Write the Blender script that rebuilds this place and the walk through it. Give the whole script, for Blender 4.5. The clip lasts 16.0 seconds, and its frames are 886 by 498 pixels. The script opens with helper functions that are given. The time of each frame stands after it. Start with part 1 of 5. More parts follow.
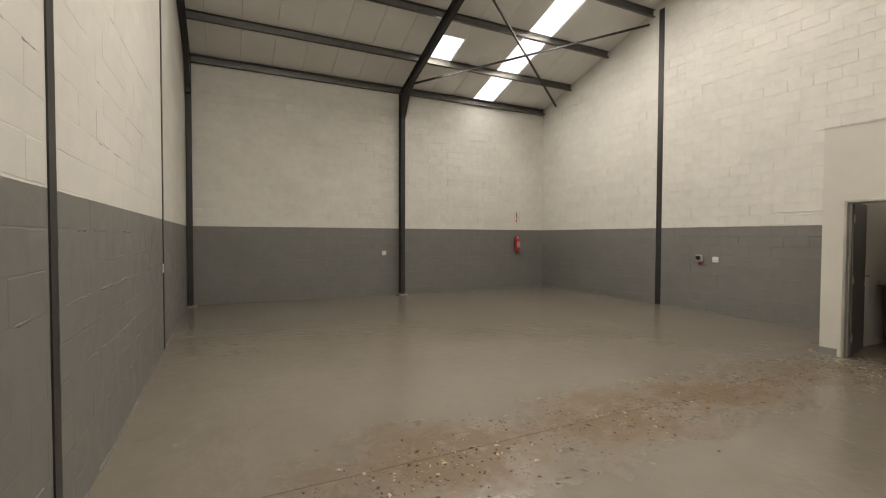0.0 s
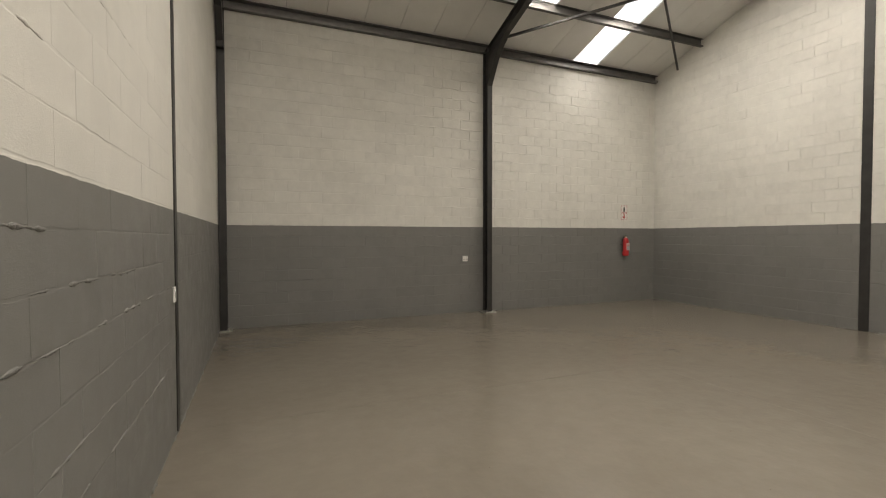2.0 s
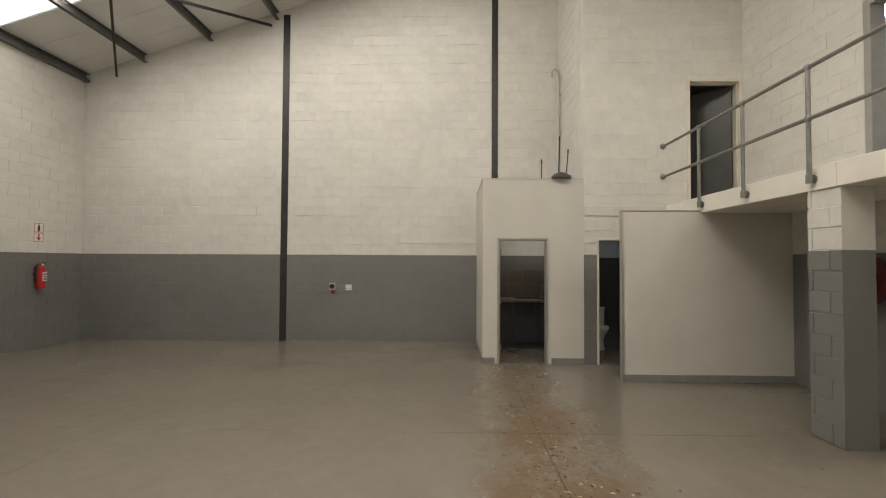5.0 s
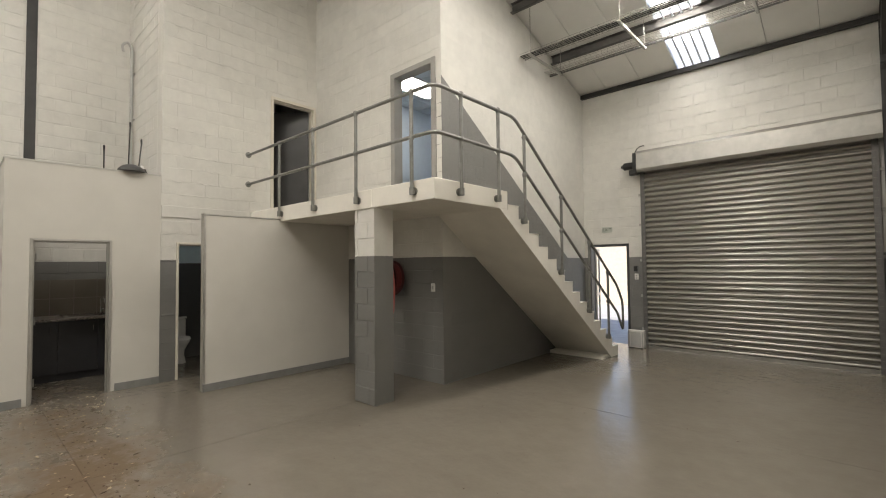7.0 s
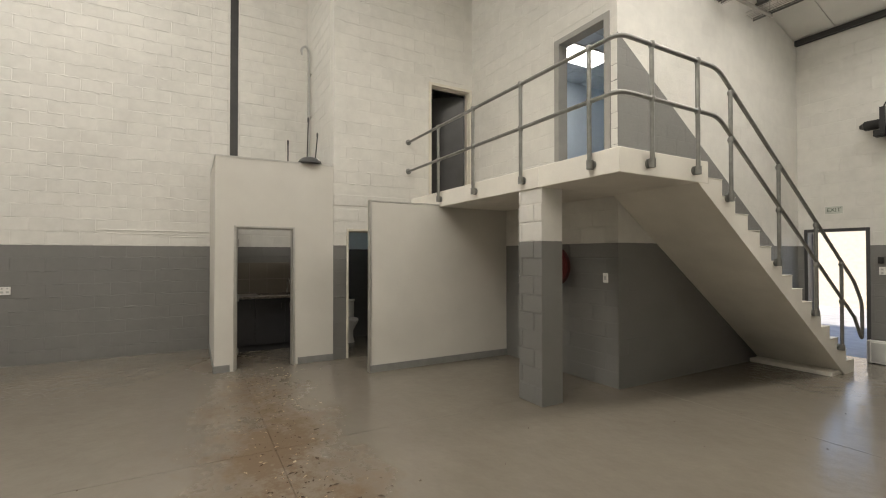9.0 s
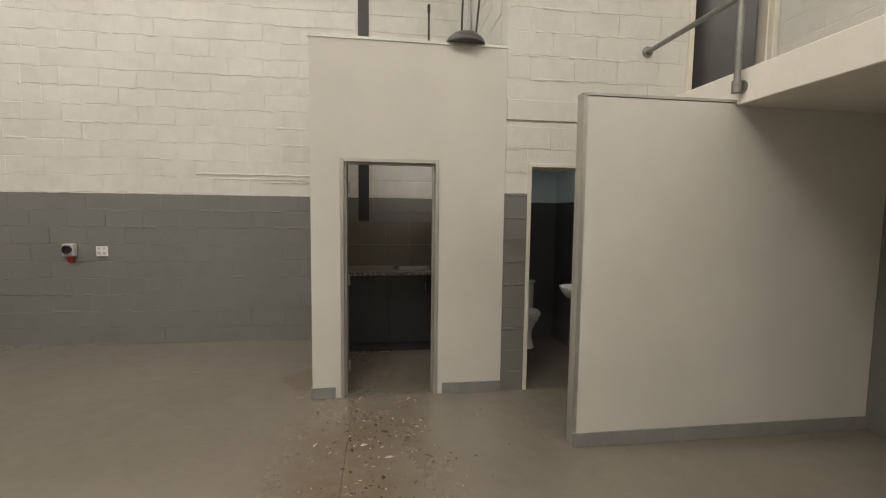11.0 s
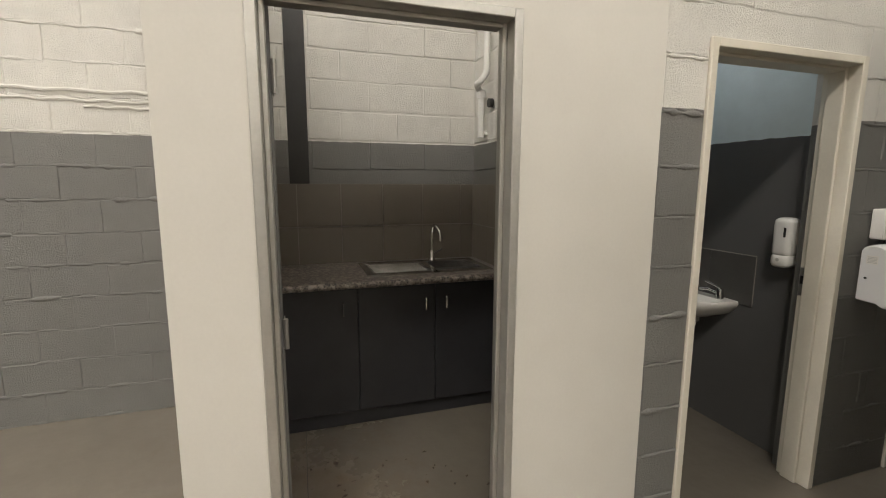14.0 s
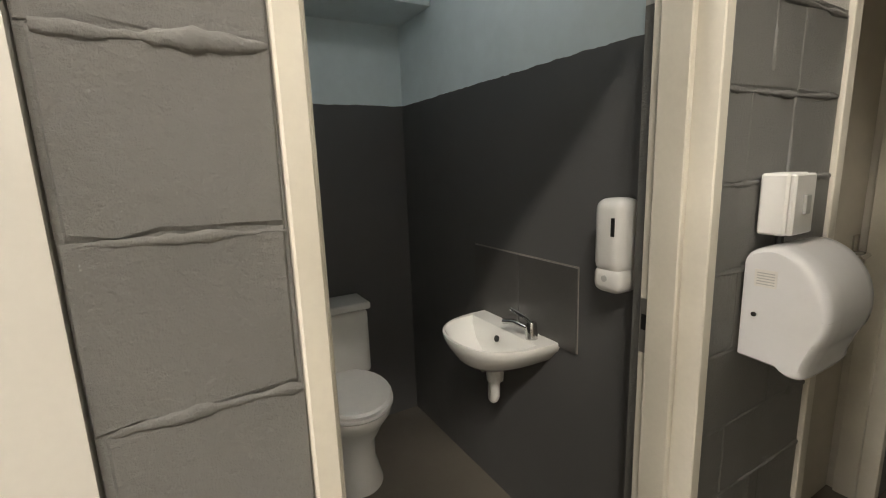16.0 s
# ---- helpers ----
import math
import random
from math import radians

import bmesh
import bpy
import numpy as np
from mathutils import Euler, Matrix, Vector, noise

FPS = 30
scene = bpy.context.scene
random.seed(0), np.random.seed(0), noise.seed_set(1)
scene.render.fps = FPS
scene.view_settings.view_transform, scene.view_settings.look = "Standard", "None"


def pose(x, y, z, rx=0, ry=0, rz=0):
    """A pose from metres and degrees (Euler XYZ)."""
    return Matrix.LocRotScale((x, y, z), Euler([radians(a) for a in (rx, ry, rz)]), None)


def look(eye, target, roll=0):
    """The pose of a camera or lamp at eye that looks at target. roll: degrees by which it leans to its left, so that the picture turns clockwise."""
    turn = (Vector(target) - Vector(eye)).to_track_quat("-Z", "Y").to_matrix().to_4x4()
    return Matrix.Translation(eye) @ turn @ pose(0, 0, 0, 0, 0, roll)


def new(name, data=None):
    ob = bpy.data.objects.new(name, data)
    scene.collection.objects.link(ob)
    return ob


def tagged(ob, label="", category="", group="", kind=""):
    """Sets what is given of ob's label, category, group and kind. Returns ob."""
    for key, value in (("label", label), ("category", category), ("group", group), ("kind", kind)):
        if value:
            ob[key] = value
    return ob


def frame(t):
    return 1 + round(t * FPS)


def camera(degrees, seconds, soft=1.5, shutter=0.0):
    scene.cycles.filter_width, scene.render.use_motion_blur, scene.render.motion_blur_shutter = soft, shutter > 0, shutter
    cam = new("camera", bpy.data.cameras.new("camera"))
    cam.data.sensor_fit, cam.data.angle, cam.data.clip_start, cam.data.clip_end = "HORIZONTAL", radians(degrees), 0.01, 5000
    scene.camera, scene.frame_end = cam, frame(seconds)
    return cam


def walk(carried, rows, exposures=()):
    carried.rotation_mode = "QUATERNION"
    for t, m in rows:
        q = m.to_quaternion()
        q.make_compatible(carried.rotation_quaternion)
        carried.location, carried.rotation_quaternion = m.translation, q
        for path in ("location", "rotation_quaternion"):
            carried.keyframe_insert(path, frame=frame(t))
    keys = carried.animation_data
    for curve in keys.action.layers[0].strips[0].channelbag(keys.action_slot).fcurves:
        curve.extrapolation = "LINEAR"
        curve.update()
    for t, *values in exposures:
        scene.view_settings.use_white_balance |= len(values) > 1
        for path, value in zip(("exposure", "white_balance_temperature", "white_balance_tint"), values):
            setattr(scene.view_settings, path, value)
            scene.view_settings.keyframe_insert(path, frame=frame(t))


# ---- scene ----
cam = camera(89.5, 16.0, soft=1.1)
PATH = [
    (0, (-0.056, -0.423, 1.565), (0.821, 1.373, 1.511), 0.2),
    (0.5, (-0.065, 0.346, 1.57), (0.789, 2.153, 1.516), 0.1),
    (1, (-0.09, 1.177, 1.59), (0.738, 2.997, 1.539), 0.1),
    (1.5, (-0.157, 1.926, 1.572), (0.623, 3.767, 1.518), -0.1),
    (2, (-0.187, 2.597, 1.569), (0.573, 4.446, 1.518), -0.1),
    (2.5, (-0.264, 3.147, 1.589), (0.578, 4.96, 1.538), -0.0),
    (3, (-0.192, 3.537, 1.581), (0.917, 5.201, 1.572), 0.1),
    (3.5, (-0.251, 3.706, 1.564), (1.228, 5.052, 1.587), 0.3),
    (4, (-0.166, 3.52, 1.627), (1.579, 4.497, 1.65), 0.4),
    (4.5, (-0.124, 3.36, 1.598), (1.802, 3.895, 1.648), 0.7),
    (5, (-0.158, 3.265, 1.671), (1.841, 3.307, 1.725), 0.3),
    (5.2, (-0.171, 3.264, 1.692), (1.823, 3.109, 1.749), 0.3),
    (7.3, (-0.286, 3.132, 1.662), (0.849, 1.487, 1.743), -0.8),
    (7.5, (-0.29, 3.117, 1.647), (0.738, 1.404, 1.734), -0.9),
    (8, (-0.351, 3.116, 1.644), (0.716, 1.427, 1.733), -0.6),
    (8.5, (-0.206, 3.15, 1.657), (1.24, 1.769, 1.709), 0.1),
    (9, (0.264, 3.051, 1.635), (2.006, 2.069, 1.663), -0.0),
    (9.2, (0.536, 2.983, 1.632), (2.341, 2.123, 1.655), -0.1),
    (11.5, (4.108, 2.117, 1.594), (6.087, 1.907, 1.394), 0.7),
    (12, (4.750, 2.412, 1.552), (6.732, 2.242, 1.342), 0.6),
    (12.5, (5.264, 2.585, 1.556), (7.234, 2.32, 1.335), 0.7),
    (13, (5.73, 2.788, 1.57), (7.636, 2.23, 1.34), 0.1),
    (13.5, (5.866, 2.775, 1.566), (7.739, 2.125, 1.301), -0.2),
    (14, (5.825, 2.4, 1.505), (7.71, 1.798, 1.215), 0.2),
    (14.5, (6.01, 1.985, 1.448), (7.888, 1.369, 1.14), 0.3),
    (15, (6.249, 1.55, 1.462), (8.073, 0.809, 1.113), -0.2),
    (15.5, (6.46, 1.224, 1.447), (8.197, 0.296, 1.097), -0.8),
    (16, (6.68, 0.998, 1.441), (8.386, 0.022, 1.07), -2.1),
]
walk(cam, [(t, look(eye, target, roll)) for t, eye, target, roll in PATH],
     exposures=[(0.0, 1.44, 6950, 12), (3.0, 1.55, 6950, 12), (5.0, 1.34, 6850, 12), (7.5, 1.49, 6650, 11), (9.0, 1.46, 6700, 11),
                (11.5, 1.56, 6800, 12), (12.5, 1.76, 6750, 12), (14.0, 2.08, 6650, 12), (15.0, 2.26, 6650, 12), (15.5, 2.26, 6700, 12), (16.0, 2.70, 6850, 12)])


# ---- world, sun, lamps ----
XL, XR, YB, YF = -0.815, 9.09, 11.07, -6.07     # inner faces of the four walls
DADO, LAND = 1.79, 2.60                         # top of the grey paint, top of the landing
PITCH = 0.32
XO, YO, XT = 3.97, -1.50, 7.22                  # office walls, toilet front


def roof_z(y):
    return min(5.60 + PITCH * (YB - y), 5.33 + PITCH * (y - YF))


RIDGE = (5.60 + PITCH * YB - 5.33 + PITCH * YF) / (2 * PITCH)

world = bpy.data.worlds.new("sky")
scene.world = world
world.use_nodes = True
sky = world.node_tree.nodes.new("ShaderNodeTexSky")
sky.sky_type, sky.sun_disc = "NISHITA", False
sky.sun_elevation, sky.sun_rotation = radians(52), radians(20)
world.node_tree.links.new(sky.outputs[0], world.node_tree.nodes["Background"].inputs[0])
world.node_tree.nodes["Background"].inputs[1].default_value = 0.12


def lamp(name, kind, m, energy, color, **more):
    data = bpy.data.lights.new(name, kind)
    data.energy, data.color = energy, color
    if kind == "AREA":
        data.shape, data.size, data.size_y = "RECTANGLE", more["sx"], more["sy"]
        data.spread = radians(178)
    else:
        data.angle = more["angle"]
    ob = new(name, data)
    ob.matrix_world = m
    return ob


SUN_FROM = Vector((math.cos(radians(52)) * math.sin(radians(20)), math.cos(radians(52)) * math.cos(radians(20)), math.sin(radians(52))))
lamp("sun", "SUN", look(SUN_FROM * 40, (0, 0, 0)), 3.0, (1, 0.95, 0.88), angle=radians(0.5))
SLOPE = math.degrees(math.atan(PITCH))
WARM = (1.0, 0.955, 0.87)


def sky_strip(x, y0, y1, power):
    """Daylight that falls in through one translucent roof sheet."""
    y = (y0 + y1) / 2
    tilt = -SLOPE if y > RIDGE else SLOPE
    lamp("skylight_daylight", "AREA", pose(x, y, (roof_z(y0) + roof_z(y1)) / 2 - 0.012, tilt, 0, 0), power, WARM,
         sx=0.64, sy=abs(y1 - y0) / math.cos(radians(SLOPE)))


sky_strip(6.855, 10.55, RIDGE + 0.3, 74)
sky_strip(4.785, 9.80, 9.05, 11)
# lamp of an extra sheet out of view, added to brighten the left bay
sky_strip(2.025, 6.0, RIDGE + 0.3, 105)
sky_strip(1.685, -5.45, RIDGE - 0.3, 155)


# ---- materials ----
def nodes_of(name):
    m = bpy.data.materials.new(name)
    m.use_nodes = True
    return m, m.node_tree.nodes, m.node_tree.links, m.node_tree.nodes["Principled BSDF"]


def math_node(nt, links, op, a, b=None, c=None):
    n = nt.new("ShaderNodeMath")
    n.operation = op
    for i, v in enumerate((a, b, c)):
        if v is None:
            continue
        if isinstance(v, (int, float)):
            n.inputs[i].default_value = v
        else:
            links.new(v, n.inputs[i])
    return n.outputs[0]


def noise_node(nt, links, scale, detail=4, rough=0.55, vec=None, dist=0.0):
    n = nt.new("ShaderNodeTexNoise")
    n.inputs["Scale"].default_value, n.inputs["Detail"].default_value = scale, detail
    n.inputs["Roughness"].default_value, n.inputs["Distortion"].default_value = rough, dist
    links.new(vec if vec is not None else nt["pos"].outputs["Position"], n.inputs["Vector"])
    return n.outputs["Fac"]


def ramp(nt, links, fac, lo, hi, a=0.0, b=1.0):
    n = nt.new("ShaderNodeMapRange")
    links.new(fac, n.inputs[0])
    for i, v in enumerate((lo, hi, a, b)):
        n.inputs[i + 1].default_value = v
    return n.outputs[0]


def mixc(nt, links, fac, a, b, mode="MIX"):
    n = nt.new("ShaderNodeMix")
    n.data_type, n.blend_type = "RGBA", mode
    for sock, v in ((n.inputs[0], fac), (n.inputs[6], a), (n.inputs[7], b)):
        if isinstance(v, (int, float)):
            sock.default_value = v
        elif isinstance(v, tuple):
            sock.default_value = (*v, 1)
        else:
            links.new(v, sock)
    return n.outputs[2]


def bump(nt, links, bsdf, height, strength, distance):
    n = nt.new("ShaderNodeBump")
    n.inputs["Strength"].default_value, n.inputs["Distance"].default_value = strength, distance
    links.new(height, n.inputs["Height"])
    links.new(n.outputs[0], bsdf.inputs["Normal"])


def plain(name, color, rough=0.5, metal=0.0, vary=0.12, scale=9.0, grain=90.0, relief=0.15, dist=0.002, coat=0.0):
    """A surface of one colour with wear at two scales and a fine relief."""
    m, nt, links, b = nodes_of(name)
    g = nt.new("ShaderNodeNewGeometry")
    g.name = "pos"
    big, fine = noise_node(nt, links, scale, 5), noise_node(nt, links, grain, 3)
    k = math_node(nt, links, "ADD", ramp(nt, links, big, 0.3, 0.7, 1 - vary, 1 + vary), ramp(nt, links, fine, 0.3, 0.7, -vary / 3, vary / 3))
    col = mixc(nt, links, 1.0, color, k, "MULTIPLY")
    links.new(col, b.inputs["Base Color"])
    b.inputs["Roughness"].default_value = rough
    b.inputs["Metallic"].default_value = metal
    b.inputs["Coat Weight"].default_value = coat
    if relief:
        bump(nt, links, b, fine, relief, dist)
    return m


GREY, CREAM = (0.178, 0.175, 0.166), (0.65, 0.635, 0.59)


def wall_paint(name, upper=CREAM, lower=GREY, slope=False, relief=0.62, line=DADO):
    """Two-tone wall paint over block: grey below the dado line, light above; roughly rolled, scuffed."""
    m, nt, links, b = nodes_of(name)
    g = nt.new("ShaderNodeNewGeometry")
    g.name = "pos"
    xyz = nt.new("ShaderNodeSeparateXYZ")
    links.new(g.outputs["Position"], xyz.inputs[0])
    limit = line
    if slope:      # the dado climbs with the stair
        over = math_node(nt, links, "SUBTRACT", xyz.outputs[2], math_node(nt, links, "MULTIPLY_ADD", xyz.outputs[1], 0.693, LAND + 1.095))
    wob = math_node(nt, links, "MULTIPLY_ADD", noise_node(nt, links, 14, 3), 0.016, -0.008)
    low = math_node(nt, links, "LESS_THAN", math_node(nt, links, "ADD", xyz.outputs[2], wob), limit)
    if slope:
        climb = math_node(nt, links, "MULTIPLY", math_node(nt, links, "GREATER_THAN", over, -0.25), math_node(nt, links, "LESS_THAN", over, 1.74))
        low = math_node(nt, links, "MAXIMUM", low, climb)
    big, mid, fine = noise_node(nt, links, 0.9, 5), noise_node(nt, links, 7, 5, 0.6), noise_node(nt, links, 105, 6, 0.72)
    info = nt.new("ShaderNodeObjectInfo")
    isl = g.outputs["Random Per Island"]
    k = math_node(nt, links, "ADD", ramp(nt, links, big, 0.3, 0.7, 0.95, 1.04), ramp(nt, links, mid, 0.3, 0.7, -0.05, 0.05))
    k = math_node(nt, links, "ADD", k, ramp(nt, links, info.outputs["Random"], 0, 1, -0.02, 0.02))
    k = math_node(nt, links, "ADD", k, ramp(nt, links, isl, 0, 1, -0.03, 0.03))
    col = mixc(nt, links, 1.0, mixc(nt, links, low, upper, lower), k, "MULTIPLY")
    scuff = math_node(nt, links, "MULTIPLY", ramp(nt, links, noise_node(nt, links, 5.5, 8, 0.72), 0.68, 0.78), 0.28)
    col = mixc(nt, links, scuff, col, mixc(nt, links, low, (0.62, 0.58, 0.50), (0.23, 0.225, 0.215)))
    links.new(col, b.inputs["Base Color"])
    links.new(ramp(nt, links, mid, 0.3, 0.7, 0.42, 0.60), b.inputs["Roughness"])
    h = math_node(nt, links, "ADD", math_node(nt, links, "MULTIPLY", mid, 0.8), math_node(nt, links, "MULTIPLY", fine, 1.3))
    bump(nt, links, b, h, min(1.0, relief * 1.3), 0.0055)
    return m


def floor_paint():
    """Worn grey floor paint with trodden-in brown dust along the way to the kitchenette."""
    m, nt, links, b = nodes_of("floor_paint")
    g = nt.new("ShaderNodeNewGeometry")
    g.name = "pos"
    xyz = nt.new("ShaderNodeSeparateXYZ")
    links.new(g.outputs["Position"], xyz.inputs[0])
    big, mid, fine = noise_node(nt, links, 0.6, 6, 0.6), noise_node(nt, links, 5, 6, 0.65), noise_node(nt, links, 60, 4)
    k = math_node(nt, links, "ADD", ramp(nt, links, big, 0.3, 0.7, 0.93, 1.07), ramp(nt, links, mid, 0.3, 0.7, -0.05, 0.05))
    col = mixc(nt, links, 1.0, (0.168, 0.149, 0.122), k, "MULTIPLY")
    # dust: a band about the line y = 2.4, thick between x = 0.5 and 7
    across = math_node(nt, links, "ABSOLUTE", math_node(nt, links, "SUBTRACT", xyz.outputs[1], 2.42))
    band = ramp(nt, links, math_node(nt, links, "ADD", across, ramp(nt, links, noise_node(nt, links, 1.6, 5, 0.65), 0.2, 0.8, -0.35, 0.35)), 0.05, 0.80, 1.0, 0.0)
    ends = math_node(nt, links, "MULTIPLY", ramp(nt, links, xyz.outputs[0], 0.0, 1.2), ramp(nt, links, xyz.outputs[0], 4.2, 6.4, 1.0, 0.42))
    cloud = math_node(nt, links, "ADD", ramp(nt, links, noise_node(nt, links, 1.1, 5, 0.6), 0.35, 0.75, 0.0, 1.0), ramp(nt, links, noise_node(nt, links, 9, 6, 0.7), 0.3, 0.7, -0.45, 0.45))
    dust = math_node(nt, links, "MULTIPLY", math_node(nt, links, "MULTIPLY", band, ends), ramp(nt, links, cloud, 0.0, 0.8, 0.25, 1.15))
    dust = ramp(nt, links, dust, 0.05, 0.62, 0.0, 0.92)
    col = mixc(nt, links, dust, col, (0.125, 0.082, 0.045))
    # crumbs and trodden specks, thickest in the dust
    speck = ramp(nt, links, noise_node(nt, links, 46, 5, 0.7), 0.60, 0.68)
    col = mixc(nt, links, math_node(nt, links, "MULTIPLY", speck, math_node(nt, links, "MULTIPLY", dust, 0.75)), col, (0.055, 0.036, 0.022))
    pale = ramp(nt, links, noise_node(nt, links, 21, 4, 0.6, dist=0.4), 0.66, 0.72)
    col = mixc(nt, links, math_node(nt, links, "MULTIPLY", pale, math_node(nt, links, "MULTIPLY", dust, 0.55)), col, (0.30, 0.25, 0.19))
    # scuffs and faint marks over the whole floor
    scuff = math_node(nt, links, "MULTIPLY", ramp(nt, links, noise_node(nt, links, 3.2, 8, 0.75, dist=0.6), 0.64, 0.76), 0.35)
    col = mixc(nt, links, scuff, col, (0.105, 0.093, 0.078))
    links.new(col, b.inputs["Base Color"])
    rough = math_node(nt, links, "ADD", ramp(nt, links, noise_node(nt, links, 0.9, 1, 0.4), 0.2, 0.8, 0.15, 0.25), math_node(nt, links, "MULTIPLY", dust, 0.35))
    links.new(rough, b.inputs["Roughness"])
    wave = math_node(nt, links, "ADD", noise_node(nt, links, 8.0, 2, 0.5), math_node(nt, links, "MULTIPLY", noise_node(nt, links, 24.0, 2, 0.5), 0.30))
    bump(nt, links, b, wave, 0.60, 0.006)
    return m


def granite():
    m, nt, links, b = nodes_of("granite_laminate")
    g = nt.new("ShaderNodeNewGeometry")
    g.name = "pos"
    v = nt.new("ShaderNodeTexVoronoi")
    v.inputs["Scale"].default_value = 75
    links.new(g.outputs["Position"], v.inputs["Vector"])
    col = mixc(nt, links, ramp(nt, links, v.outputs["Distance"], 0.2, 0.7), (0.03, 0.028, 0.027), (0.20, 0.17, 0.15))
    col = mixc(nt, links, ramp(nt, links, noise_node(nt, links, 35, 4), 0.5, 0.62), col, (0.36, 0.32, 0.28))
    links.new(col, b.inputs["Base Color"])
    b.inputs["Roughness"].default_value = 0.3
    return m


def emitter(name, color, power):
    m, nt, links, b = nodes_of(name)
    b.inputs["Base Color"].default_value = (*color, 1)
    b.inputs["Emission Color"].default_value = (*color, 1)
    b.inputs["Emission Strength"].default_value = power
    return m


def translucent(name, color):
    """Milky fibreglass that spreads the daylight falling on its top."""
    m, nt, links, b = nodes_of(name)
    t, mix = nt.new("ShaderNodeBsdfTranslucent"), nt.new("ShaderNodeMixShader")
    t.inputs["Color"].default_value = (*color, 1)
    b.inputs["Base Color"].default_value = (*color, 1)
    b.inputs["Roughness"].default_value = 0.35
    mix.inputs[0].default_value = 0.85
    links.new(b.outputs[0], mix.inputs[1])
    links.new(t.outputs[0], mix.inputs[2])
    links.new(mix.outputs[0], nt["Material Output"].inputs["Surface"])
    return m


def glass(name, tint=(1, 1, 1), rough=0.02):
    m, nt, links, b = nodes_of(name)
    b.inputs["Base Color"].default_value = (*tint, 1)
    b.inputs["Transmission Weight"].default_value = 1
    b.inputs["Roughness"].default_value = rough
    return m


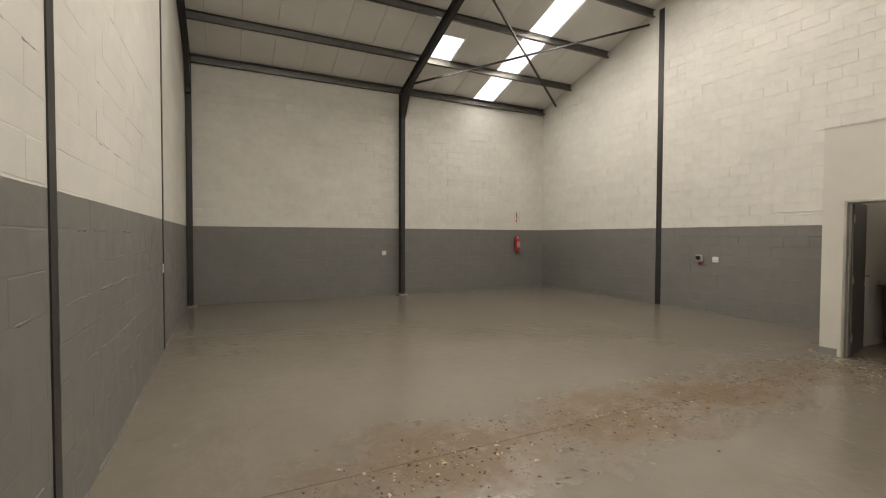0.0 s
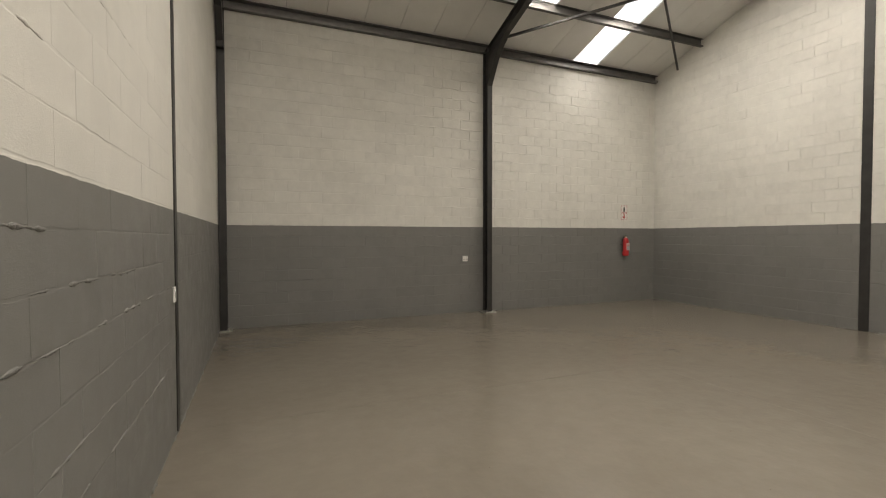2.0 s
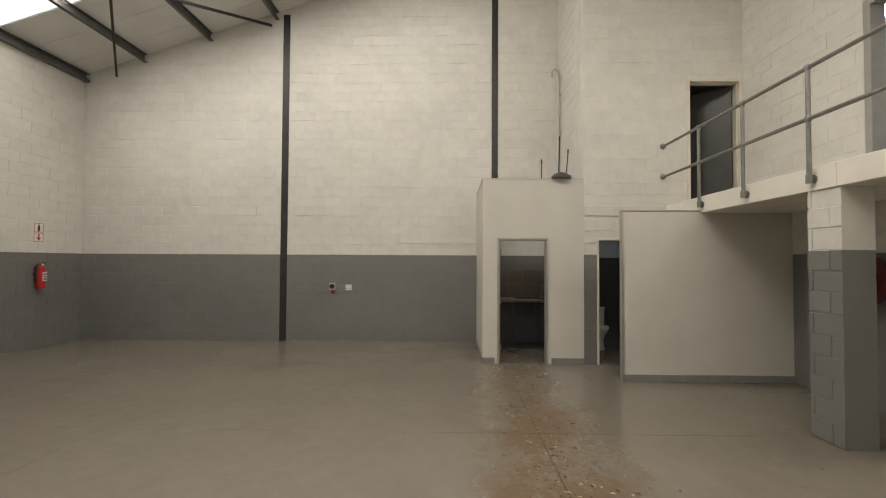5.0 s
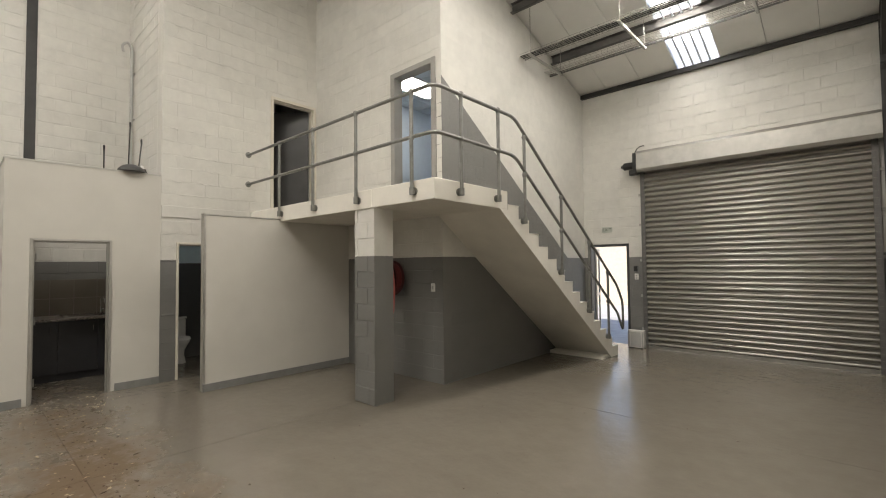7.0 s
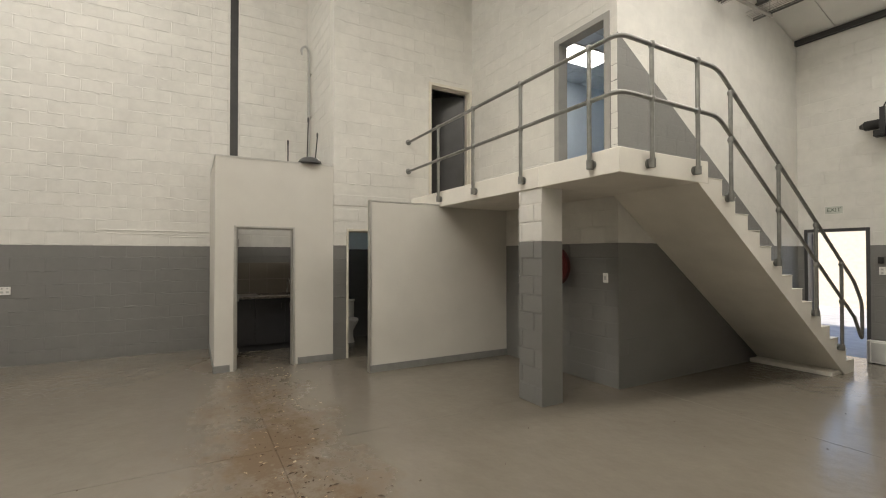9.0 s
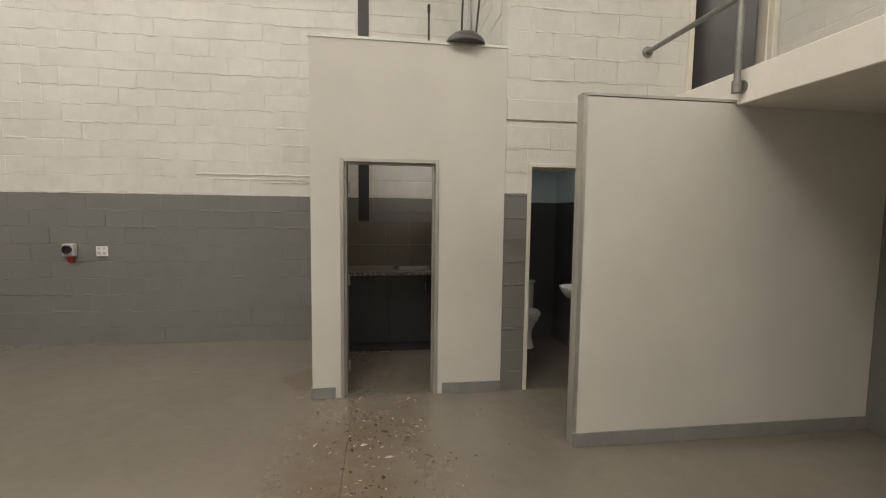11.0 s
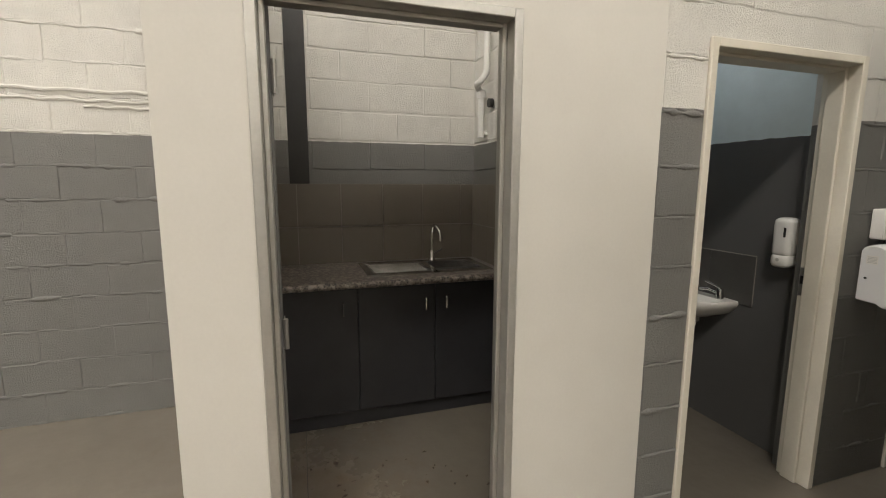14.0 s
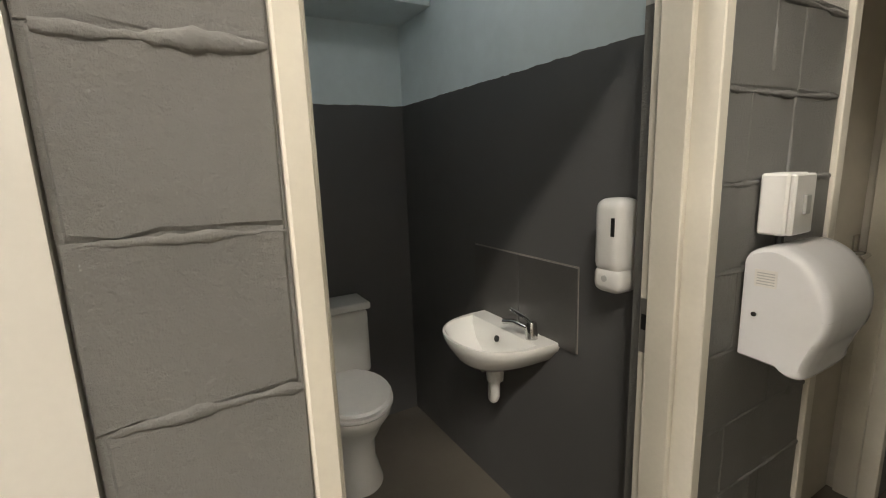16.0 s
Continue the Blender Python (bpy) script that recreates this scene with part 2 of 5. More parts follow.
M = {
    "wall": wall_paint("painted_block"),
    "leftwall": wall_paint("painted_block_smooth", relief=0.22),
    "stairwall": wall_paint("painted_block_stair", slope=True),
    "smooth": wall_paint("painted_plaster", relief=0.12),
    # upper toilet tone has cool light tinted into it as pale blue
    "toilet": wall_paint("toilet_cool_tint_paint", upper=(0.70, 0.79, 0.81), lower=(0.105, 0.104, 0.103), relief=0.10, line=1.755),
    "floor": floor_paint(),
    "drywall": plain("drywall_paint", (0.58, 0.56, 0.51), 0.55, vary=0.04, scale=2, relief=0.08),
    "skirt": plain("skirting_grey", (0.22, 0.22, 0.21), 0.5, vary=0.1),
    "alu": plain("aluminium_trim", (0.50, 0.49, 0.46), 0.38, 0.75, vary=0.08),
    "steel": plain("dark_painted_steel", (0.028, 0.027, 0.026), 0.45, vary=0.25, scale=5, relief=0.2),
    "purlin": plain("galvanised_purlin", (0.15, 0.145, 0.14), 0.45, 0.5, vary=0.15),
    "galv": plain("galvanised_steel", (0.42, 0.41, 0.38), 0.38, 0.8, vary=0.10, scale=7, relief=0),
    "rail": plain("galvanised_pipe", (0.24, 0.24, 0.225), 0.38, 0.75, vary=0.15, scale=14, relief=0.05),
    "slat": plain("shutter_slat_steel", (0.31, 0.297, 0.265), 0.36, 0.75, vary=0.06, scale=2, relief=0),
    "panel": plain("white_insulation_board", (0.74, 0.73, 0.70), 0.6, vary=0.05, scale=1.5, relief=0.05),
    "gap": plain("dark_joint", (0.06, 0.06, 0.055), 0.8),
    "sheet": plain("roof_sheet", (0.35, 0.35, 0.34), 0.5, 0.3),
    "fibre": translucent("translucent_sheet", (0.93, 0.94, 0.94)),
    "fibrerib": plain("sheet_rib", (0.72, 0.78, 0.84), 0.5),
    "concrete": plain("landing_plaster", (0.74, 0.71, 0.64), 0.6, vary=0.06, scale=2.5, relief=0.2),
    "soffit": plain("soffit_paint", (0.66, 0.63, 0.57), 0.65, vary=0.05, scale=2, relief=0.2),
    "frame": plain("cream_frame_enamel", (0.66, 0.62, 0.53), 0.35, vary=0.06, scale=4, relief=0.05),
    "gframe": plain("grey_frame_enamel", (0.30, 0.29, 0.27), 0.4, vary=0.07, scale=4),
    "door": plain("dark_grey_door_enamel", (0.055, 0.055, 0.055), 0.38, vary=0.15, scale=3),
    "kdoor": plain("grey_door_enamel", (0.13, 0.127, 0.122), 0.42, vary=0.08, scale=3, relief=0.05),
    "creamdoor": plain("cream_door_paint", (0.46, 0.42, 0.34), 0.45, vary=0.05),
    "cabinet": plain("charcoal_melamine", (0.028, 0.028, 0.031), 0.42, vary=0.12, scale=6),
    "granite": granite(),
    "tile": plain("brown_wall_tile", (0.175, 0.152, 0.125), 0.3, vary=0.05, scale=2, relief=0),
    "grout": plain("tile_grout", (0.30, 0.28, 0.25), 0.8),
    "toilettile": plain("dark_grey_tile", (0.085, 0.082, 0.078), 0.3, vary=0.08, relief=0.03),
    "chrome": plain("chrome", (0.72, 0.72, 0.70), 0.14, 1.0, vary=0.03, relief=0),
    "stainless": plain("stainless_steel", (0.58, 0.57, 0.55), 0.26, 1.0, vary=0.03, grain=200, relief=0),
    "ceramic": plain("white_ceramic", (0.78, 0.77, 0.73), 0.10, vary=0.02, relief=0, coat=0.3),
    "plastic": plain("white_plastic", (0.74, 0.73, 0.70), 0.28, vary=0.03, relief=0),
    "gloss": plain("glossy_white_enamel", (0.76, 0.76, 0.76), 0.12, vary=0.02, relief=0, coat=0.4),
    # glow of the unseen lamp added in the toilet
    "globe": emitter("added_lamp_globe", (0.92, 0.97, 1.0), 2.5),
    "greyplastic": plain("pale_grey_plastic", (0.46, 0.46, 0.44), 0.4, vary=0.05),
    "black": plain("black_plastic", (0.015, 0.015, 0.015), 0.4),
    "red": plain("red_enamel", (0.40, 0.018, 0.020), 0.3, vary=0.12),
    "hose": plain("red_rubber_hose", (0.17, 0.022, 0.022), 0.55, vary=0.15),
    "palehose": plain("faded_red_hose", (0.46, 0.10, 0.085), 0.5, vary=0.15),
    "darkred": plain("dark_red_enamel", (0.075, 0.012, 0.012), 0.45),
    "signwhite": plain("sign_white", (0.72, 0.70, 0.66), 0.4, vary=0.03),
    "signgreen": plain("sign_faded_grey", (0.46, 0.48, 0.43), 0.5),
    "signblue": plain("print_blue", (0.06, 0.08, 0.22), 0.4),
    "signdark": plain("sign_dark_green", (0.05, 0.075, 0.05), 0.5),
    "brass": plain("brass", (0.55, 0.40, 0.18), 0.3, 1.0),
    "blue": plain("pale_blue_plastic", (0.25, 0.45, 0.55), 0.4),
    "chipdark": plain("dry_leaf_brown", (0.055, 0.035, 0.02), 0.8, vary=0.5, scale=40),
    "chiplight": plain("pale_chip", (0.46, 0.38, 0.27), 0.8, vary=0.3, scale=40),
    "office": plain("office_wall_paint", (0.60, 0.68, 0.76), 0.6, vary=0.03),
    "officetile": plain("ceiling_tile", (0.66, 0.72, 0.78), 0.7, vary=0.05),
    "led": emitter("lit_panel", (1.0, 0.98, 0.94), 4.0),
    "glass": glass("clear_glass"),
    "pave": plain("yard_paving", (0.34, 0.33, 0.32), 0.75, vary=0.15, scale=3, grain=40),
    "yardwall": plain("yard_wall_plaster", (0.52, 0.44, 0.34), 0.8, vary=0.08),
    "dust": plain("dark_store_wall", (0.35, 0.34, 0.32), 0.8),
}


# ---- building helpers ----
def part(name, bm, material, parent=None, label="", smooth=False):
    """One mesh object from a bmesh, under a thing or a part."""
    me = bpy.data.meshes.new(name)
    bm.normal_update()
    bm.to_mesh(me)
    bm.free()
    me.materials.append(M[material])
    if smooth:
        me.polygons.foreach_set("use_smooth", [True] * len(me.polygons))
        me.set_sharp_from_angle(angle=radians(40))
    ob = new(name, me)
    ob.parent = parent
    return tagged(ob, label)


def thing(name, label, category, group="", at=(0, 0, 0)):
    ob = new(name)
    ob.empty_display_size = 0.05
    ob.location = at
    return tagged(ob, label, category, group)


def box(bm, x0, y0, z0, x1, y1, z1, bevel=0.0, seg=1):
    b = bmesh.new()
    bmesh.ops.create_cube(b, size=1)
    for v in b.verts:
        v.co = ((x0 + x1) / 2 + v.co.x * abs(x1 - x0), (y0 + y1) / 2 + v.co.y * abs(y1 - y0), (z0 + z1) / 2 + v.co.z * abs(z1 - z0))
    if bevel:
        bmesh.ops.bevel(b, geom=b.edges[:], offset=bevel, segments=seg, affect="EDGES", profile=0.5)
    merge(bm, b)
    return bm


def merge(bm, b, m=None):
    if m is not None:
        b.transform(m)
    me = bpy.data.meshes.new("tmp")
    b.to_mesh(me)
    b.free()
    bm.from_mesh(me)
    bpy.data.meshes.remove(me)


def boxes(*list_of, bevel=0.0):
    bm = bmesh.new()
    for b in list_of:
        box(bm, *b, bevel=bevel, seg=4 if bevel >= 0.01 else 1)
    return bm


def tube(bm, pts, r, seg=10, closed=False):
    """A round bar swept along a line of points."""
    pts = [Vector(p) for p in pts]
    rings, side = [], None
    for i, p in enumerate(pts):
        a = pts[i - 1] if i or closed else p
        c = pts[(i + 1) % len(pts)] if i < len(pts) - 1 or closed else p
        d = (c - a).normalized()
        if side is None:
            side = d.orthogonal().normalized()
        side = (side - d * side.dot(d)).normalized()
        up = d.cross(side)
        rings.append([bm.verts.new(p + r * (math.cos(6.28319 * k / seg) * side + math.sin(6.28319 * k / seg) * up)) for k in range(seg)])
    n = len(rings)
    for i in range(n if closed else n - 1):
        a, b = rings[i], rings[(i + 1) % n]
        for k in range(seg):
            bm.faces.new((a[k], a[(k + 1) % seg], b[(k + 1) % seg], b[k]))
    if not closed:
        bm.faces.new(rings[0][::-1])
        bm.faces.new(rings[-1])
    return bm


def bent(pts, radius=0.06, n=5):
    """The points of a line with its corners rounded."""
    pts = [Vector(p) for p in pts]
    out = [pts[0]]
    for a, b, c in zip(pts, pts[1:], pts[2:]):
        r = min(radius, (a - b).length * 0.45, (c - b).length * 0.45)
        p, q = b + (a - b).normalized() * r, b + (c - b).normalized() * r
        out += [(1 - k / n) ** 2 * p + 2 * (k / n) * (1 - k / n) * b + (k / n) ** 2 * q for k in range(n + 1)]
    return out + [pts[-1]]


def lathe(bm, profile, m=None, seg=20, sx=1.0, sy=1.0):
    """A turned shape: (radius, height) pairs about z."""
    b = bmesh.new()
    rings = [[b.verts.new((r * sx * math.cos(6.28319 * k / seg), r * sy * math.sin(6.28319 * k / seg), z)) for k in range(seg)] for r, z in profile]
    for p, q in zip(rings, rings[1:]):
        for k in range(seg):
            b.faces.new((p[k], p[(k + 1) % seg], q[(k + 1) % seg], q[k]))
    b.faces.new(rings[0][::-1])
    b.faces.new(rings[-1])
    merge(bm, b, m)
    return bm


def prism(bm, outline, axis, a, b):
    """An outline of (u, v) pairs pushed out along an axis: x takes (y, z), y takes (x, z), z takes (x, y)."""
    def at(u, v, w):
        return {"x": (w, u, v), "y": (u, w, v), "z": (u, v, w)}[axis]
    lo, hi = [bm.verts.new(at(u, v, a)) for u, v in outline], [bm.verts.new(at(u, v, b)) for u, v in outline]
    n = len(outline)
    fs = [bm.faces.new(lo), bm.faces.new(hi[::-1])] + [bm.faces.new((lo[i], hi[i], hi[(i + 1) % n], lo[(i + 1) % n])) for i in range(n)]
    bmesh.ops.recalc_face_normals(bm, faces=fs)
    return bm


def lettering(name, text, size, m, material, parent, label=""):
    cu = bpy.data.curves.new(name, "FONT")
    cu.body, cu.size, cu.extrude, cu.align_x, cu.align_y = text, size, 0.0006, "CENTER", "CENTER"
    tmp = new("tmp_text", cu)
    me = bpy.data.meshes.new_from_object(tmp)
    bpy.data.objects.remove(tmp)
    me.materials.append(M[material])
    ob = new(name, me)
    ob.parent = parent
    ob.matrix_basis = m
    return tagged(ob, label)


def structure(name, bm, material, label, category):
    ob = part(name, bm, material)
    return tagged(ob, label, category, kind="structure")


# ---- floor ----
floor = structure("floor", boxes((XL - 0.2, YF - 0.2, -0.25, XR + 0.2, YB + 0.2, -0.012)), "gap", "worn grey painted concrete floor with brown dust", "floor")
FLOOR_X, FLOOR_Y = (XL - 0.2, 4.25, XR + 0.2), (YF - 0.2, -1.82, 2.42, 6.71, YB + 0.2)
for i in range(2):
    for j in range(4):
        bm = boxes((FLOOR_X[i] + 0.002, FLOOR_Y[j] + 0.002, -0.011, FLOOR_X[i + 1] - 0.002, FLOOR_Y[j + 1] - 0.002, 0.0))
        part("floor_slab", bm, "floor", floor)

# ---- outer walls ----
gable = [(YF - 0.2, -0.2), (YB + 0.2, -0.2), (YB + 0.2, 5.60 - 0.06), (RIDGE, roof_z(RIDGE) + 0.0), (YF - 0.2, 5.33 - 0.06)]
wall_left = structure("wall_left", prism(bmesh.new(), gable, "x", XL - 0.2, XL), "leftwall", "painted block wall, grey below and cream above", "wall")
wall_right = structure("wall_right", prism(bmesh.new(), gable, "x", XR, XR + 0.2), "wall", "painted block wall, grey below and cream above", "wall")
wall_back = structure("wall_back", boxes((XL, YB, -0.2, XR, YB + 0.2, 5.62)), "wall", "painted block wall, grey below and cream above", "wall")
RD0, RD1, RDZ = -0.58, 2.70, 3.40           # roller door opening
EX0, EX1, EXZ = 3.05, 3.86, 2.05            # exit door opening
wall_front = structure("wall_front", boxes(
    (XL, YF - 0.2, -0.2, RD0, YF, 5.35), (RD0, YF - 0.2, RDZ, RD1, YF, 5.35), (RD1, YF - 0.2, -0.2, EX0, YF, 5.35),
    (EX0, YF - 0.2, EXZ, EX1, YF, 5.35), (EX1, YF - 0.2, -0.2, XR, YF, 5.35)), "wall", "painted block wall around the roller door", "wall")

# ---- toilet block and office walls ----
T1, T2 = (0.0, 0.897), (-1.33, -0.53)        # two toilet doors, along y
UP = (-1.44, -0.62)                          # upstairs door
KY = 1.107                                  # the block's side towards the kitchenette
TOP = 7.45
ZU = LAND + 2.06
wall_toilets = structure("wall_toilets", boxes(
    (XT, T1[1], -0.1, XT + 0.2, KY, TOP), (XT, T2[1], -0.1, XT + 0.2, T1[0], 2.04), (XT, T1[0], 2.04, XT + 0.2, T1[1], TOP),
    (XT, YO - 0.2, -0.1, XT + 0.2, T2[0], LAND), (XT, T2[0], 2.04, XT + 0.2, T2[1], LAND),
    (XT, UP[1], 2.04, XT + 0.2, T1[0], TOP), (XT, UP[0], ZU, XT + 0.2, UP[1], TOP), (XT, YO - 0.2, LAND, XT + 0.2, UP[0], TOP),
    (XT, T2[1] - 0.001, 2.04, XT + 0.2, UP[1], LAND)), "wall", "painted block wall with toilet doors, grey below", "wall")
wall_toilet_side = structure("wall_toilet_side", boxes((XT + 0.2, KY - 0.1, -0.1, XR, KY, TOP)), "wall", "painted block side wall above the kitchenette", "wall")
OD = (4.14, 5.00)                            # office door, along x
wall_office = structure("wall_office", boxes(
    (XO + 0.15, YO - 0.15, -0.1, XT, YO, LAND), (XO + 0.15, YO - 0.15, LAND, OD[0], YO, 6.75), (OD[0], YO - 0.15, ZU, OD[1], YO, 6.75), (OD[1], YO - 0.15, LAND, XT, YO, 6.75)),
    "wall", "painted block wall of the upstairs office", "wall")
stair_top = [(YF, -0.1), (YO, -0.1), (YO, 6.75), (YF, 5.30)]
wall_stair = structure("wall_stair", prism(bmesh.new(), stair_top, "x", XO, XO + 0.15), "stairwall", "painted wall beside the stair with a sloping grey dado", "wall")

# inside of the toilet
structure("wall_toilet_inner", boxes((XT + 0.2, -0.18, -0.05, 9.0, -0.08, 2.5), (8.95, -0.08, -0.05, 9.05, KY - 0.1, 2.5), (XT + 0.2, KY - 0.16, -0.05, 8.95, KY - 0.1, 2.5)),
          "toilet", "smooth toilet wall, charcoal below, tinted blue above as by cool light", "wall")
structure("bulkhead", boxes((8.60, -0.078, 2.15, 8.95, KY - 0.162, 2.45)), "toilet", "pale boxed-in bulkhead over the toilet", "wall")
structure("ceiling_toilet", boxes((XT + 0.2, -0.2, 2.45, 9.05, KY - 0.1, 2.52)), "panel", "plain white toilet ceiling", "ceiling")
# upstairs store and office: plain closing walls
structure("floor_upstairs", boxes((XT + 0.2, YF, 2.52, XR, KY - 0.1, LAND), (XO + 0.15, YF, 2.45, XT, YO - 0.15, LAND)), "floor", "plain floor of the upstairs rooms", "floor")
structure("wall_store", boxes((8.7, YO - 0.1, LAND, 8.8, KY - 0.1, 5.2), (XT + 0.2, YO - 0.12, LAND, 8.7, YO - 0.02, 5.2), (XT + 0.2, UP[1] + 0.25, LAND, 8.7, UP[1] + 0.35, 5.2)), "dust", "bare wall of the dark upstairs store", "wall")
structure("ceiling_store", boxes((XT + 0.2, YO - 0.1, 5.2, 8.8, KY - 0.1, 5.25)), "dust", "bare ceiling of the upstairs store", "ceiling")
structure("wall_office_inner", boxes((XO + 0.16, -5.2, LAND, XT, -5.1, 5.4), (XT - 0.1, -5.1, LAND, XT - 0.002, YO - 0.16, 5.4), (XO + 0.152, -5.1, LAND, XO + 0.17, YO - 0.17, 5.4)), "office", "pale blue painted office wall", "wall")
bm = boxes((XO + 0.16, -5.2, 5.30, XT, YO - 0.16, 5.36))
for i in range(5):
    for j in range(6):
        x, y = XO + 0.2 + i * 0.61, YO - 0.2 - j * 0.61
        box(bm, x + 0.01, y - 0.60, 5.288, x + 0.60, y - 0.01, 5.302)
structure("ceiling_office", bm, "officetile", "square-tiled office ceiling", "ceiling")


# ---- roof, in white boards with dark joints; a gap in them for each translucent sheet ----
def slope_piece(bm, x0, x1, y0, y1, lo, hi):
    prism(bm, [(y0, roof_z(y0) + lo), (y1, roof_z(y1) + lo), (y1, roof_z(y1) + hi), (y0, roof_z(y0) + hi)], "x", x0, x1)


# outer: unseen sheets over the boards, added to shut out light at their gaps
bm, outer = bmesh.new(), bmesh.new()
back_x = [XL - 0.2] + [6.51 + 0.69 * k for k in range(-10, 4)] + [XR + 0.2]
for x0, x1 in zip(back_x, back_x[1:]):
    spans = [(RIDGE, YB + 0.25)]
    if abs(x0 - 6.51) < 0.01:
        spans = [(RIDGE, RIDGE + 0.25)]
    # opening for the added left-bay sheet, which stays out of view
    if abs(x0 - 1.68) < 0.01:
        spans = [(RIDGE, RIDGE + 0.25), (6.05, YB + 0.25)]
    if abs(x0 - 4.44) < 0.01:
        spans = [(RIDGE, 9.02), (9.83, YB + 0.25)]
    for y0, y1 in spans:
        slope_piece(bm, x0 + 0.004, x1 - 0.004, y0, y1, 0.0, 0.05)
        slope_piece(outer, x0, x1, y0, y1, 0.055, 0.10)
front_x = [XL - 0.2] + [1.34 + 0.69 * k for k in range(-3, 12)] + [XR + 0.2]
for x0, x1 in zip(front_x, front_x[1:]):
    y0, y1 = (RIDGE - 0.25, RIDGE) if abs(x0 - 1.34) < 0.01 else (YF - 0.25, RIDGE)
    slope_piece(bm, x0 + 0.004, x1 - 0.004, y0, y1, 0.0, 0.05)
    slope_piece(outer, x0, x1, y0, y1, 0.055, 0.10)
structure("ceiling", bm, "panel", "white insulation boards under the pitched roof", "ceiling")
structure("roof", outer, "sheet", "metal roof sheeting over the insulation boards, unseen, shutting light out", "roof")


def skylight(x0, x1, y0, y1, ribs=0):
    """A ribbed translucent roof sheet with its dark ribs."""
    sky_thing = thing("skylight", "bright translucent ribbed roof skylight sheet", "skylight", "roof skylights", ((x0 + x1) / 2, (y0 + y1) / 2, roof_z((y0 + y1) / 2)))
    inv = Matrix.Translation(-sky_thing.location)
    b = bmesh.new()
    slope_piece(b, x0, x1, y0, y1, 0.02, 0.03)
    b.transform(inv)
    part("pane", b, "fibre", sky_thing)
    for k in range(1, ribs + 1):
        x = x0 + (x1 - x0) * k / (ribs + 1)
        b = bmesh.new()
        slope_piece(b, x - 0.016, x + 0.016, y0, y1, -0.030, -0.016)
        b.transform(inv)
        part("rib", b, "fibrerib", sky_thing)


skylight(6.51, 7.20, RIDGE + 0.25, YB)
skylight(4.44, 5.13, 9.02, 9.83)
skylight(1.34, 2.03, YF, RIDGE - 0.25, 4)
# unseen sheet, added to go with the extra left-bay daylight
skylight(1.68, 2.37, RIDGE + 0.25, 6.05)

# ---- roof steel ----
def beam_i(bm, p0, p1, depth, width, web=0.008, flange=0.012):
    """An I-section along a line, upright in its own plane."""
    p0, p1 = Vector(p0), Vector(p1)
    d = (p1 - p0).normalized()
    side = Vector((1, 0, 0))
    up = d.cross(side).normalized() if abs(d.x) < 0.9 else Vector((0, 0, 1))
    if abs(d.x) >= 0.9:
        side = Vector((0, 1, 0))
    for a0, a1, b0, b1 in ((-width / 2, width / 2, depth / 2 - flange, depth / 2), (-width / 2, width / 2, -depth / 2, -depth / 2 + flange), (-web / 2, web / 2, -depth / 2 + flange, depth / 2 - flange)):
        vs = [[bm.verts.new(p + side * s + up * u) for s, u in ((a0, b0), (a1, b0), (a1, b1), (a0, b1))] for p in (p0, p1)]
        fs = [bm.faces.new(vs[0]), bm.faces.new(vs[1][::-1])] + [bm.faces.new((vs[0][i], vs[1][i], vs[1][(i + 1) % 4], vs[0][(i + 1) % 4])) for i in range(4)]
        bmesh.ops.recalc_face_normals(bm, faces=fs)
    return bm


def portal(x, yb, yf, front):
    """A steel portal: back column, haunched rafters, front column where it shows."""
    p = thing("portal_frame", "black painted steel portal column and rafter", "steel frame", "portal frames", (x, yb, 0))
    inv = Matrix.Translation((-x, -yb, 0))
    drop = 0.30
    ends = [(yb, roof_z(yb), 1)] + ([(yf, roof_z(yf), -1)] if front else [])
    for y, z, s in ends:
        b = beam_i(bmesh.new(), (x, y, 0.02), (x, y, z - 0.15), 0.20, 0.11)
        b.transform(inv)
        part("column", b, "steel", p)
        b = boxes((x - 0.13, y - 0.16, 0.0, x + 0.13, y + 0.13, 0.022), bevel=0.003)
        b.transform(inv)
        base = part("base_plate", b, "galv", p, "grey steel base plate on grout")
        for dx in (-0.09, 0.09):
            b = lathe(bmesh.new(), [(0.014, 0.02), (0.014, 0.05), (0.007, 0.05), (0.007, 0.07)], Matrix.Translation((x + dx, y - 0.12 * s, 0)), 6)
            b.transform(inv)
            part("bolt", b, "galv", base)
        b = prism(bmesh.new(), [(y - 0.10 * s, z - 0.95), (y - 0.10 * s, z - 0.3), (y - 1.0 * s, roof_z(y - 1.0 * s) - 0.36), (y - 0.45 * s, z - 0.42)], "x", x - 0.05, x + 0.05)
        b.transform(inv)
        part("haunch", b, "steel", p)
    spans = [(yb, RIDGE)] + ([(yf, RIDGE)] if front else [(YO + 0.1, RIDGE)])
    for y0, y1 in spans:
        b = beam_i(bmesh.new(), (x, y0, roof_z(y0) - drop), (x, y1, roof_z(y1) - drop), 0.22, 0.11)
        b.transform(inv)
        part("rafter", b, "steel", p)
    return p


portal(4.25, 10.93, -5.95, False)
left_portal = portal(XL + 0.065, 10.95, -5.93, True)
for y, z in ((10.78, 4.72), (-5.76, 4.55)):
    b = boxes((XL + 0.02, y - 0.05, z - 0.05, XL + 0.13, y + 0.05, z + 0.05), bevel=0.006)
    b.transform(Matrix.Translation((-left_portal.location.x, -left_portal.location.y, 0)))
    part("bracket", b, "steel", left_portal)


